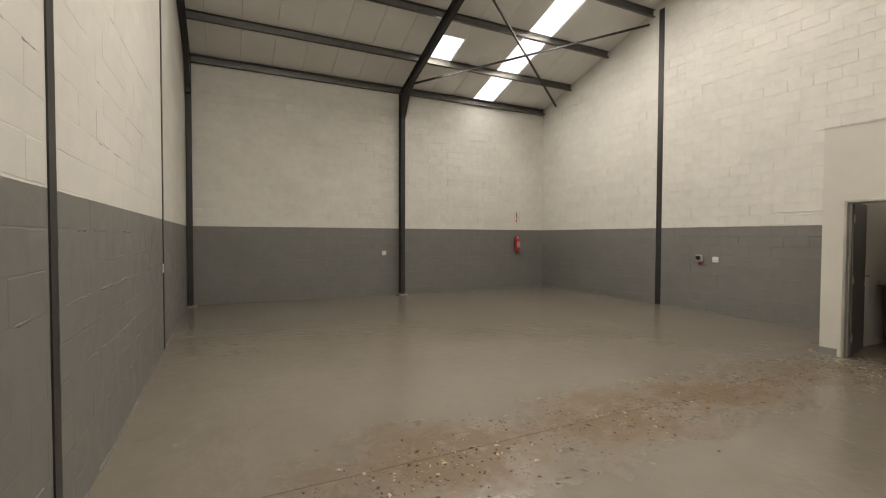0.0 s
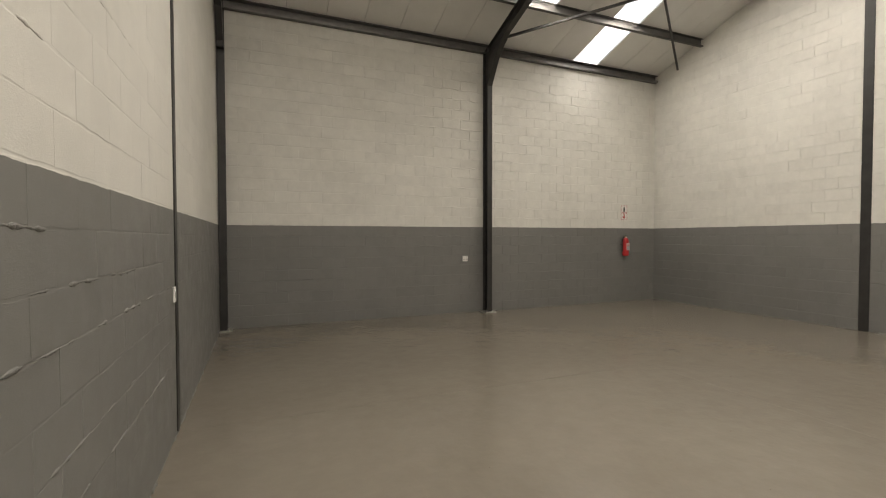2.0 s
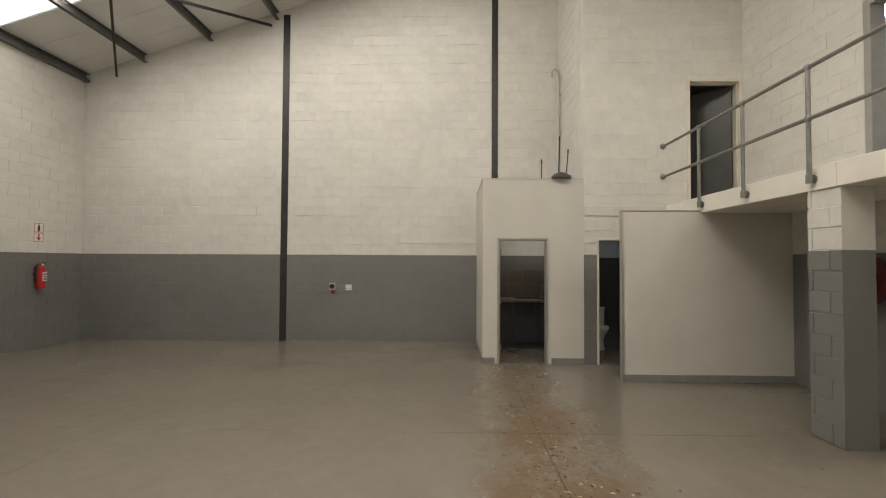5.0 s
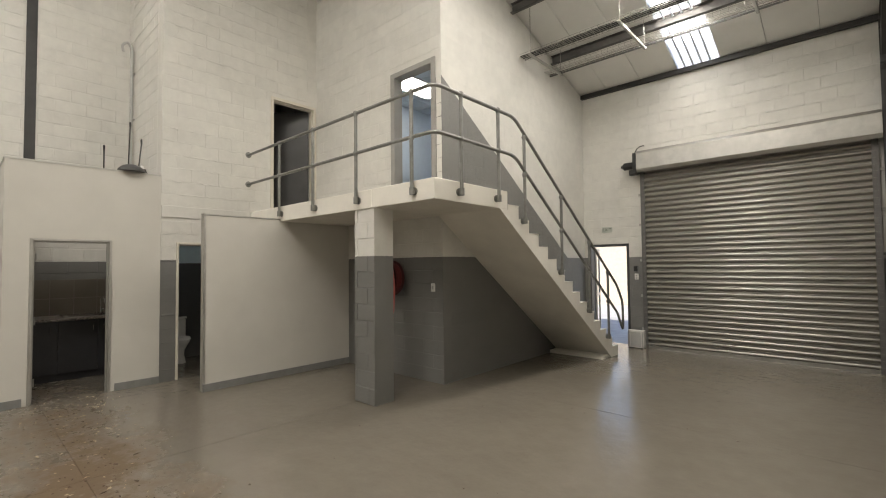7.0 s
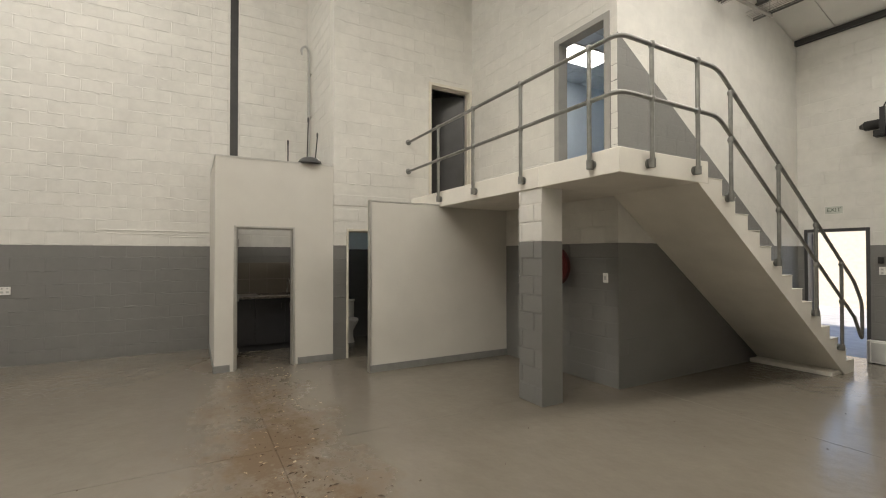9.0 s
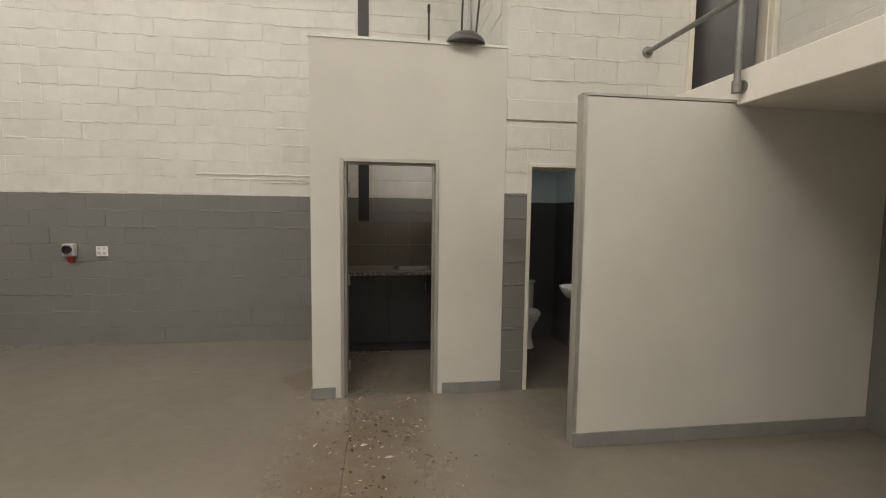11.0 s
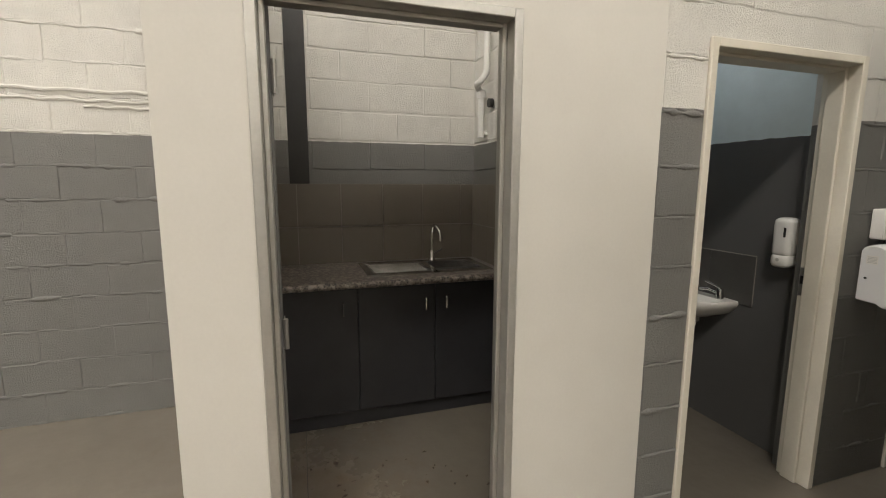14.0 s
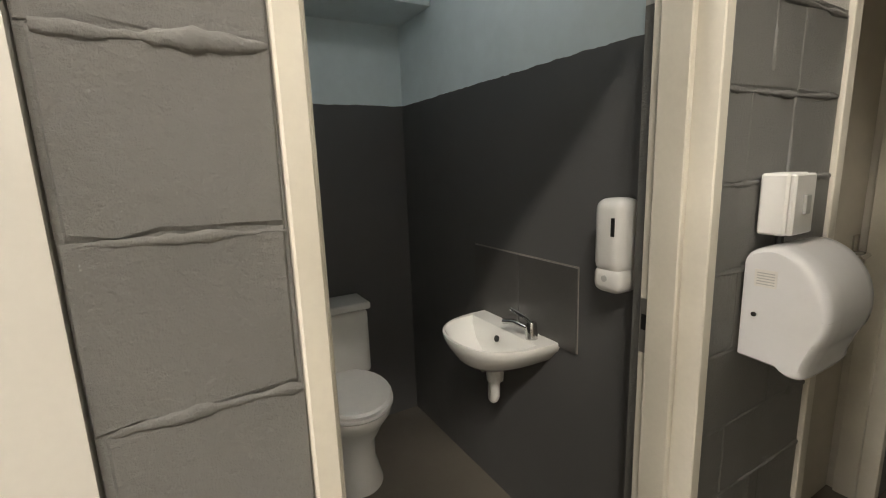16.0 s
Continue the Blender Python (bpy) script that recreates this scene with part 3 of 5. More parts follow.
def purlin(x0, x1, y, deep=0.17, mat="purlin", drop=0.0):
    s = 1 if y > RIDGE else -1
    z = roof_z(y) - drop
    b = bmesh.new()
    t = 0.004
    box(b, x0, y - t, z - deep, x1, y + t, z)
    box(b, x0, y, z - deep, x1, y - 0.065 * s, z - deep + 2 * t)
    box(b, x0, y, z - 2 * t, x1, y - 0.065 * s, z - 0.001)
    box(b, x0, y - 0.065 * s, z - deep, x1, y - 0.057 * s, z - deep + 0.022)
    b.transform(Matrix.Translation((-(x0 + x1) / 2, -y, -z)))
    ob = part("purlin", b, mat)
    ob.location = ((x0 + x1) / 2, y, z)
    return tagged(ob, "grey steel channel purlin under the roof", "purlin", "roof purlins")


for y in (9.80, 8.40, 7.00, 5.60, 4.20):
    purlin(XL, XR - 0.03, y)
for y in (0.9, -0.5, -1.9, -3.35, -4.75):
    purlin(XL, XO - 0.02 if y < YO else XT, y)
b = boxes((XL + 0.01, YB - 0.10, 5.42, XR - 0.02, YB - 0.002, 5.44), (XL + 0.01, YB - 0.10, 5.58, XR - 0.02, YB - 0.002, 5.595), (XL + 0.01, YB - 0.012, 5.44, XR - 0.02, YB - 0.003, 5.58), (XL + 0.01, YB - 0.10, 5.44, XR - 0.02, YB - 0.092, 5.475))
tagged(part("eaves_beam", b, "purlin"), "grey steel eaves channel along the wall top", "purlin", "roof purlins")
b = boxes((XL + 0.01, YF + 0.002, 5.24, XO - 0.01, YF + 0.08, 5.325))
tagged(part("eaves_beam", b, "steel"), "dark steel eaves angle over the roller door", "purlin", "roof purlins")
for p0, p1 in (((4.33, 10.35, 5.50), (9.06, 7.10, 6.62)), ((8.98, 10.33, 5.52), (4.33, 7.05, 6.55))):
    p0, p1 = Vector(p0), Vector(p1)
    b = tube(bmesh.new(), [p0, p1], 0.030, 4)
    tagged(part("wind_brace", b, "steel"), "slim dark steel diagonal roof brace", "brace", "roof braces")

# posts let into the side walls
for x, y0, y1, z0, z1 in ((XR, 6.71, 6.85, 0, 6.86), (XR, 2.33, 2.46, 1.50, 8.2), (XL, 2.33, 2.43, 0, 8.2), (XL, 6.70, 6.80, 0, 6.8), (XL, -1.95, -1.85, 0, 6.6)):
    s = 1 if x == XL else -1
    tagged(part("gable_post", boxes((x - 0.1 * s, y0, z0, x + 0.009 * s, y1, z1)), "steel"), "black steel gable post let into the block wall", "post", "gable posts")

# ---- kitchenette partition, drywall with aluminium trims ----
KX, KT, K0, K1 = 7.21, 3.02, 1.69, 2.525      # front face, top, door opening
KS = 2.765                                    # outer side
partition = structure("wall_kitchenette", boxes(
    (KX, KY + 0.003, 0, KX + 0.09, K0, KT), (KX, K0, 2.06, KX + 0.09, K1, KT), (KX, K1, 0, KX + 0.09, KS, KT),
    (KX + 0.09, KS - 0.09, 0, XR - 0.012, KS, KT)), "drywall", "cream painted drywall partition of the kitchenette", "wall")
part("top_trim", boxes((KX - 0.008, KY + 0.004, KT, KX + 0.098, KS + 0.008, KT + 0.022), (KX + 0.098, KS - 0.098, KT, XR - 0.012, KS + 0.008, KT + 0.022)), "alu", partition, "aluminium capping trim")
for y0, y1 in ((KY + 0.004, K0 - 0.045), (K1 + 0.045, KS + 0.01)):
    tagged(part("baseboard", boxes((KX - 0.012, y0, 0, KX - 0.001, y1, 0.10), bevel=0.002), "skirt"), "grey painted skirting board", "baseboard", kind="structure")
tagged(part("baseboard", boxes((KX - 0.001, KS + 0.001, 0, XR - 0.015, KS + 0.012, 0.10), bevel=0.002), "skirt"), "grey painted skirting board", "baseboard", kind="structure")


def door_frame_x(name, x0, x1, y0, y1, z0, z1, w, mat, label):
    """A pressed steel frame round an opening in a wall that faces -x: two jambs and a head with a rebate."""
    f = tagged(new(name), label, "door frame", kind="structure")
    for y, s in ((y0, 1), (y1, -1)):
        part("jamb", boxes((x0, y - s * w, z0, x1, y + s * 0.012, z1 + w), (x0 + 0.055, y + s * 0.012, z0, x1 - 0.03, y + s * 0.030, z1 + 0.0), bevel=0.003), mat, f)
    part("head", boxes((x0, y0 + 0.0121, z1 - 0.012, x1, y1 - 0.0121, z1 + w), (x0 + 0.055, y0 + 0.027, z1 - 0.026, x1 - 0.012, y1 - 0.027, z1 - 0.012), bevel=0.003), mat, f)
    return f


door_frame_x("door_frame_1", KX - 0.014, KX + 0.104, K0 + 0.021, K1 - 0.021, 0, 2.039, 0.020, "alu", "grey aluminium door frame of the kitchenette")
door_frame_x("door_frame_2", XT - 0.014, XT + 0.145, T1[0] + 0.035, T1[1] - 0.023, 0, 2.035, 0.022, "frame", "cream enamelled steel toilet door frame")
door_frame_x("door_frame_3", XT - 0.014, XT + 0.145, T2[0] + 0.035, T2[1] - 0.035, 0, 2.025, 0.034, "frame", "cream enamelled steel toilet door frame")
door_frame_x("door_frame_4", XT - 0.014, XT + 0.15, UP[0], UP[1], LAND, ZU, 0.04, "frame", "cream painted upstairs door frame")


def lever(parent, m, mat="chrome"):
    """A lever handle on its plate, as parts of a door; +y of m points away from the door's face."""
    b = boxes((-0.022, 0, -0.09, 0.022, 0.006, 0.09), bevel=0.002)
    b.transform(m)
    plate = part("handle_plate", b, mat, parent)
    b = tube(bmesh.new(), bent([(0, 0, 0.02), (0, 0.05, 0.02), (0.11, 0.055, 0.02)], 0.02), 0.009, 8)
    b.transform(m)
    part("lever", b, mat, plate, smooth=True)


# kitchenette door, open inwards and flat to the side partition
kd = thing("door_1", "open dark grey kitchenette door against the partition", "door", at=(KX + 0.105, K1 - 0.06, 0))
m = pose(0, 0, 0, 0, 0, 12)
b = boxes((0.0, 0.0, 0.012, 0.80, 0.042, 2.035), bevel=0.003)
b.transform(m)
part("leaf", b, "kdoor", kd)
lever(kd, m @ pose(0.735, 0.0, 1.02, 0, 0, 180))
for z in (0.25, 1.02, 1.82):
    b = tube(bmesh.new(), [(-0.006, -0.006, z - 0.05), (-0.006, -0.006, z + 0.05)], 0.008, 8)
    box(b, -0.004, -0.0035, z - 0.05, 0.035, -0.0005, z + 0.05)
    hinge = part("hinge", b, "galv", kd)
b = boxes((0.70, -0.022, 0.905, 0.735, -0.006, 0.945), bevel=0.003)
tube(b, bent([(0.707, -0.013, 0.94), (0.707, -0.013, 0.975), (0.729, -0.013, 0.975), (0.729, -0.013, 0.94)], 0.011), 0.003, 6)
b.transform(m)
part("padlock", b, "blue", kd, "small pale blue padlock")
# second toilet, closed cream door set back in its frame
cd = thing("door_2", "closed cream painted toilet door in its frame", "door", at=(XT + 0.095, T2[0] + 0.06, 0))
part("leaf", boxes((0.04, 0.006, 0.012, 0.08, 0.675, 2.0), bevel=0.003), "creamdoor", cd)
lever(cd, pose(0.04, 0.06, 1.03, 0, 0, 90))
# upstairs store door, ajar
ud = thing("door_3", "dark grey upstairs door standing half open", "door", at=(XT + 0.16, UP[0] + 0.03, LAND))
b = boxes((0, 0, 0.012, 0.042, 0.78, 2.03), bevel=0.003)
b.transform(pose(0, 0, 0, 0, 0, -42))
part("leaf", b, "door", ud)
lever(ud, pose(0, 0, 0, 0, 0, -42) @ pose(0, 0.72, 1.02, 0, 0, 90))
# office door frame in the other wall
of = tagged(new("door_frame_5"), "grey-beige steel office door frame", "door frame", kind="structure")
for x, s in ((OD[0], -1), (OD[1], 1)):
    part("jamb", boxes((x - s * 0.03, YO - 0.16, LAND, x + s * 0.06, YO + 0.012, ZU + 0.05), bevel=0.004), "gframe", of)
part("head", boxes((OD[0] + 0.031, YO - 0.16, ZU - 0.03, OD[1] - 0.031, YO + 0.012, ZU + 0.05), bevel=0.004), "gframe", of)
# what shows inside the office
panel_light = thing("ceiling_light", "lit square ceiling panel in the office", "ceiling light", at=(6.1, -3.1, 5.28))
part("frame", boxes((-0.31, -0.61, -0.012, 0.31, 0.61, 0.008), bevel=0.003), "alu", panel_light)
part("diffuser", boxes((-0.28, -0.58, -0.018, 0.28, 0.58, -0.013)), "led", panel_light, "glowing white diffuser")
ac = thing("office_cabinet", "tall pale blue-white office cupboard against the wall", "cupboard", at=(6.3, -4.8, LAND))
part("body", boxes((-0.45, -0.25, 0, 0.45, 0.25, 1.9), bevel=0.006), "office", ac)
for s in (-1, 1):
    d = part("cupboard_door", boxes((0.005 * s, 0.251, 0.05, 0.44 * s, 0.268, 1.88), bevel=0.003), "office", ac)
    part("handle", boxes((0.04 * s, 0.269, 0.9, 0.055 * s, 0.285, 1.05), bevel=0.002), "alu", d)

# ---- screen wall in front of the toilets ----
SX, SY, SZ = 6.196, 0.875, 2.385
screen = tagged(new("wall_screen"), "cream drywall screen wall with metal end trim", "wall", kind="structure")
part("board", boxes((SX, YO + 0.002, 0, SX + 0.085, SY - 0.006, SZ)), "drywall", screen)
part("end_trim", boxes((SX - 0.003, SY - 0.006, 0, SX + 0.088, SY, SZ + 0.004), (SX - 0.003, SY - 0.03, 0, SX - 0.0005, SY - 0.0061, SZ + 0.004), (SX + 0.0855, SY - 0.03, 0, SX + 0.088, SY - 0.0061, SZ + 0.004)), "alu", screen, "aluminium end channel")
part("top_trim", boxes((SX - 0.006, YO + 0.004, SZ + 0.0045, SX + 0.091, SY + 0.002, SZ + 0.022)), "alu", screen, "aluminium capping trim")
for x0, x1 in ((SX - 0.014, SX - 0.0035), (SX + 0.0885, SX + 0.10)):
    part("baseboard", boxes((x0, YO + 0.004, 0, x1, SY - 0.001, 0.10), bevel=0.002), "skirt", screen, "grey skirting board")

# ---- landing, pillar and stair ----
LX, LY, STOP = 2.92, -0.23, -1.58              # outer side, front edge, top riser
GO, RISERS = 0.25, 15
RI = LAND / RISERS
landing = structure("landing", boxes((XO, YO, LAND - 0.23, XT, LY, LAND), (LX, STOP, LAND - 0.23, XO, LY, LAND), bevel=0.006), "concrete", "cream plastered concrete landing slab", "landing")
outline = [(STOP, LAND - 0.001)]
y, z = STOP, LAND
for i in range(RISERS - 1):
    z -= RI
    outline.append((y, z))
    y -= GO
    outline.append((y, z))
foot = y
outline += [(foot, 0), (foot + 0.30, 0), (STOP + 0.18, LAND - 0.229), (STOP, LAND - 0.229)]
stair = tagged(part("stair", prism(bmesh.new(), outline, "x", LX, XO - 0.002), "concrete"), "cream plastered concrete stair rising to the landing", "stair", kind="structure")
part("toe_plinth", boxes((LX + 0.03, foot + 0.18, 0, XO - 0.005, foot + 0.62, 0.055), bevel=0.005), "concrete", stair)
for i in range(RISERS - 1):
    y0, zt = STOP - GO * i, LAND - RI * (i + 1)
    part("tread", boxes((LX - 0.004, y0 - GO - 0.012, zt, XO - 0.004, y0, zt + 0.009), bevel=0.003), "concrete", stair)

PX0, PX1, PY0, PY1 = 3.94, 4.325, -0.55, -0.245
pillar = structure("pillar", boxes((PX0 + 0.004, PY0 + 0.004, -0.05, PX1 - 0.004, PY1 - 0.006, LAND - 0.229)), "smooth", "block pillar, grey below and cream above", "pillar")

# railing of galvanised pipe with ball fittings
rail = thing("railing", "galvanised pipe railing with two rails and round fittings", "railing", at=(LX, LY, LAND))
RX, RY = LX - 0.045, LY + 0.045
H1, H2 = 0.97, 0.47
SL = RI / GO
FOOTY = foot + 0.10
def nose(y):
    return LAND + min(0, (y - STOP) * SL)
inv = Matrix.Translation((-LX, -LY, -LAND))
for h in (H1, H2):
    knee = STOP - 0.10
    pts = [(XT - 0.005, RY, LAND + h), (RX, RY, LAND + h), (RX, knee, LAND + h), (RX, FOOTY, nose(FOOTY) + h + 0.06)]
    if h == H1:
        pts += [(RX, FOOTY - 0.26, nose(FOOTY) + h - 0.26), (RX, FOOTY - 0.26, nose(FOOTY) + H2 - 0.30), (RX, FOOTY, nose(FOOTY) + H2 + 0.06)]
    b = tube(bmesh.new(), bent(pts, 0.12), 0.0215, 10)
    b.transform(inv)
    part("rail", b, "rail", rail, smooth=True)
    b = lathe(bmesh.new(), [(0.05, 0), (0.05, 0.012), (0.027, 0.018), (0.027, 0.045)], pose(XT - 0.001, RY, LAND + h, 0, -90, 0), 14)
    b.transform(inv)
    part("wall_flange", b, "rail", rail, smooth=True)
posts = [(x, RY, LAND, 0) for x in (6.15, 5.20, 4.22, 3.22)] + [(RX, y, nose(y), 1) for y in (-0.62, -1.33, -1.92, -2.92, -3.85, -4.58)]
for x, y, z, side in posts:
    lift = 0.02 if z == LAND else 0.04
    b = tube(bmesh.new(), [(x, y, z - 0.15), (x, y, z + H1 + lift)], 0.0215, 10)
    b.transform(inv)
    post = part("post", b, "rail", rail, smooth=True)
    for h in (H1, H2):
        b = lathe(bmesh.new(), [(0.006, -0.036), (0.026, -0.028), (0.034, 0), (0.026, 0.028), (0.006, 0.036)], Matrix.Translation((x, y, z + h + lift - 0.02)), 12)
        b.transform(inv)
        part("ball_fitting", b, "rail", post, smooth=True)
    b = lathe(bmesh.new(), [(0.031, 0), (0.031, 0.08)], Matrix.Translation((x, y, z - 0.16)), 12)
    d = pose(x, y, z - 0.12, 0, 90, 0) if side else pose(x, y, z - 0.12, 90, 0, 0)
    lathe(b, [(0.024, 0), (0.024, 0.028), (0.045, 0.032), (0.045, 0.0445)], d, 12)
    b.transform(inv)
    part("side_fixing", b, "rail", post, smooth=True)

# ---- roller shutter ----
shutter = thing("roller_shutter", "closed galvanised steel roller shutter door", "roller door", at=((RD0 + RD1) / 2, YF, 0))
W2 = (RD1 - RD0) / 2
prof = [(y * 1.1, z * 0.714) for y, z in ((-0.028, 0.0), (-0.020, 0.008), (0.010, 0.018), (0.021, 0.038), (0.024, 0.056), (0.019, 0.076), (0.006, 0.094), (-0.014, 0.102), (-0.027, 0.112), (-0.030, 0.130), (-0.028, 0.140))]
b = bmesh.new()
rows_v = [[b.verts.new((sx * (W2 + 0.04), y, z)) for sx in (-1, 1)] for y, z in prof + [(y - 0.002, z) for y, z in prof[::-1]]]
for p, q in zip(rows_v, rows_v[1:] + rows_v[:1]):
    b.faces.new((p[0], p[1], q[1], q[0]))
bmesh.ops.recalc_face_normals(b, faces=b.faces[:])
first = part("slat", b, "slat", shutter, smooth=True)
first.location = (0, 0.036, 0.06)
for k in range(1, 35):
    o = new("slat", first.data)
    o.parent, o.location = shutter, (0, 0.036, 0.06 + 0.10 * k)
part("bottom_bar", boxes((-W2 - 0.03, 0.012, 0.004, W2 + 0.03, 0.05, 0.066), bevel=0.004), "galv", shutter)
for s in (-1, 1):
    g = part("guide", boxes((s * (W2 - 0.02), 0.001, 0, s * (W2 + 0.06), 0.010, 3.5), (s * (W2 - 0.02), 0.054, 0, s * (W2 + 0.06), 0.062, 3.5), (s * (W2 + 0.052), 0.010, 0, s * (W2 + 0.06), 0.054, 3.5)), "purlin", shutter)
    for z in (0.35, 1.0, 1.7, 2.4, 3.0):
        part("guide_lug", boxes((s * (W2 + 0.061), 0.001, z, s * (W2 + 0.11), 0.03, z + 0.05), bevel=0.003), "galv", g)
hood = bmesh.new()
prism(hood, [(0.002, 3.50), (0.26, 3.44), (0.30, 3.50), (0.30, 3.80), (0.24, 3.86), (0.002, 3.88)], "x", -W2 - 0.10, W2 + 0.05)
part("hood", hood, "galv", shutter, "plain galvanised sheet hood")
b = lathe(bmesh.new(), [(0.05, 0), (0.075, 0.01), (0.075, 0.20), (0.05, 0.22), (0.03, 0.26)], pose(W2 + 0.12, 0.17, 3.60, 0, 90, 0), 14)
box(b, W2 + 0.06, 0.05, 3.44, W2 + 0.12, 0.30, 3.82)
box(b, W2 + 0.06, 0.14, 3.40, W2 + 0.20, 0.28, 3.50, 0.01)
part("motor", b, "black", shutter, "black shutter motor with cover", smooth=True)
b = tube(bmesh.new(), bent([(W2 + 0.12, 0.2, 3.8), (W2 + 0.08, 0.12, 3.95), (W2 + 0.02, 0.03, 4.0), (W2 - 0.02, 0.01, 4.0)], 0.05), 0.01, 6)
part("motor_cable", b, "black", shutter)

# ---- exit door, opened outwards to the yard ----
ex = tagged(new("door_frame_6"), "grey steel frame of the exit door", "door frame", kind="structure")
for x, s in ((EX0, -1), (EX1, 1)):
    part("jamb", boxes((x - s * 0.03, YF - 0.21, 0, x + s * 0.02, YF + 0.008, EXZ + 0.02), bevel=0.003), "door", ex)
part("head", boxes((EX0 + 0.031, YF - 0.21, EXZ - 0.03, EX1 - 0.031, YF + 0.008, EXZ + 0.02), bevel=0.003), "door", ex)
glazed = thing("door_4", "glazed aluminium exit door opened outwards", "door", at=(EX1 - 0.04, YF - 0.2, 0))
turn = pose(0, 0, 0, 0, 0, 108)
for args in ((-0.76, -0.02, 0.01, -0.68, 0.02, 2.0), (-0.08, -0.02, 0.01, 0.0, 0.02, 2.0), (-0.679, -0.02, 1.91, -0.081, 0.02, 2.0), (-0.679, -0.02, 0.01, -0.081, 0.02, 0.16), (-0.679, -0.02, 0.95, -0.081, 0.02, 1.03)):
    b = boxes(args, bevel=0.003)
    b.transform(turn)
    part("rail_bar", b, "alu", glazed)
for z0, z1 in ((0.161, 0.949), (1.031, 1.909)):
    b = boxes((-0.68, -0.003, z0, -0.08, 0.003, z1))
    b.transform(turn)
    pane = part("pane", b, "glass", glazed)
    pane.visible_shadow = False
# the yard outside
structure("ground", boxes((-300, -400, -0.30, 300, YF - 0.2, -0.02)), "pave", "concrete paved yard running to the horizon", "ground")
structure("yard_wall", boxes((-14, -15.2, -0.02, 22, -15.0, 2.6)), "yardwall", "sunlit beige plastered yard wall", "wall")



# ---- small fixtures on the walls ----
def on_wall(x, y, z, turn):
    """Local axes of a wall fixture: x along the wall, y out of it, z up."""
    return pose(x, y, z, 0, 0, turn)


BACK, RIGHT, LEFT, FRONT = 180, 90, -90, 0


def placed(b, m):
    b.transform(m)
    return b


def socket_plate(m, w, h, label, rockers):
    s = thing("wall_socket", label, "socket")
    s.matrix_basis = m
    part("plate", boxes((-w / 2, 0.001, -h / 2, w / 2, 0.016, h / 2), bevel=0.004), "plastic", s)
    for u, v, a, c in rockers:
        part("rocker", boxes((u - a / 2, 0.0165, v - c / 2, u + a / 2, 0.021, v + c / 2), bevel=0.0015), "greyplastic", s)
    return s


socket_plate(on_wall(3.79, YB - 0.006, 1.13, BACK), 0.115, 0.115, "white square double socket on grey block wall", ((-0.03, 0.035, 0.02, 0.025), (0.03, 0.035, 0.02, 0.025), (-0.03, -0.02, 0.035, 0.03), (0.03, -0.02, 0.035, 0.03)))
socket_plate(on_wall(XR - 0.009, 5.41, 1.115, RIGHT), 0.125, 0.115, "white double wall socket on grey block wall", ((-0.03, 0.035, 0.02, 0.025), (0.03, 0.035, 0.02, 0.025), (-0.03, -0.02, 0.035, 0.03), (0.03, -0.02, 0.035, 0.03)))
socket_plate(on_wall(XL + 0.004, 6.60, 1.13, LEFT), 0.075, 0.12, "white light switch on grey block wall", ((0, 0, 0.03, 0.05),))
socket_plate(on_wall(4.155, YO + 0.005, 1.35, FRONT), 0.075, 0.12, "white light switch under the landing", ((0, 0, 0.03, 0.05),))
socket_plate(on_wall(2.89, YF + 0.005, 1.40, FRONT), 0.075, 0.12, "white shutter switch beside the exit", ((0, 0.02, 0.03, 0.03), (0, -0.03, 0.03, 0.03)))
iso = thing("control_box", "small black control box beside the exit", "control box")
iso.matrix_basis = on_wall(2.90, YF + 0.005, 1.56, FRONT)
part("body", boxes((-0.035, 0.001, -0.05, 0.035, 0.04, 0.05), bevel=0.006), "black", iso)

# industrial socket with a round black inlet and red coupler
ind = thing("industrial_socket", "pale grey industrial socket with black inlet and red plug", "socket")
ind.matrix_basis = on_wall(XR - 0.009, 5.735, 1.13, RIGHT)
part("housing", boxes((-0.06, 0.001, -0.07, 0.06, 0.075, 0.075), bevel=0.012), "greyplastic", ind)
part("inlet", lathe(bmesh.new(), [(0.048, 0), (0.050, 0.025), (0.040, 0.030), (0.034, 0.012)], pose(0, 0.075, 0.012, -90, 0, 0), 18), "black", ind, smooth=True)
part("coupler", lathe(bmesh.new(), [(0.028, 0), (0.030, 0.06), (0.022, 0.075), (0.016, 0.075)], pose(0, 0.05, -0.07, 155, 0, 0), 14), "red", ind, "red plastic coupler", smooth=True)


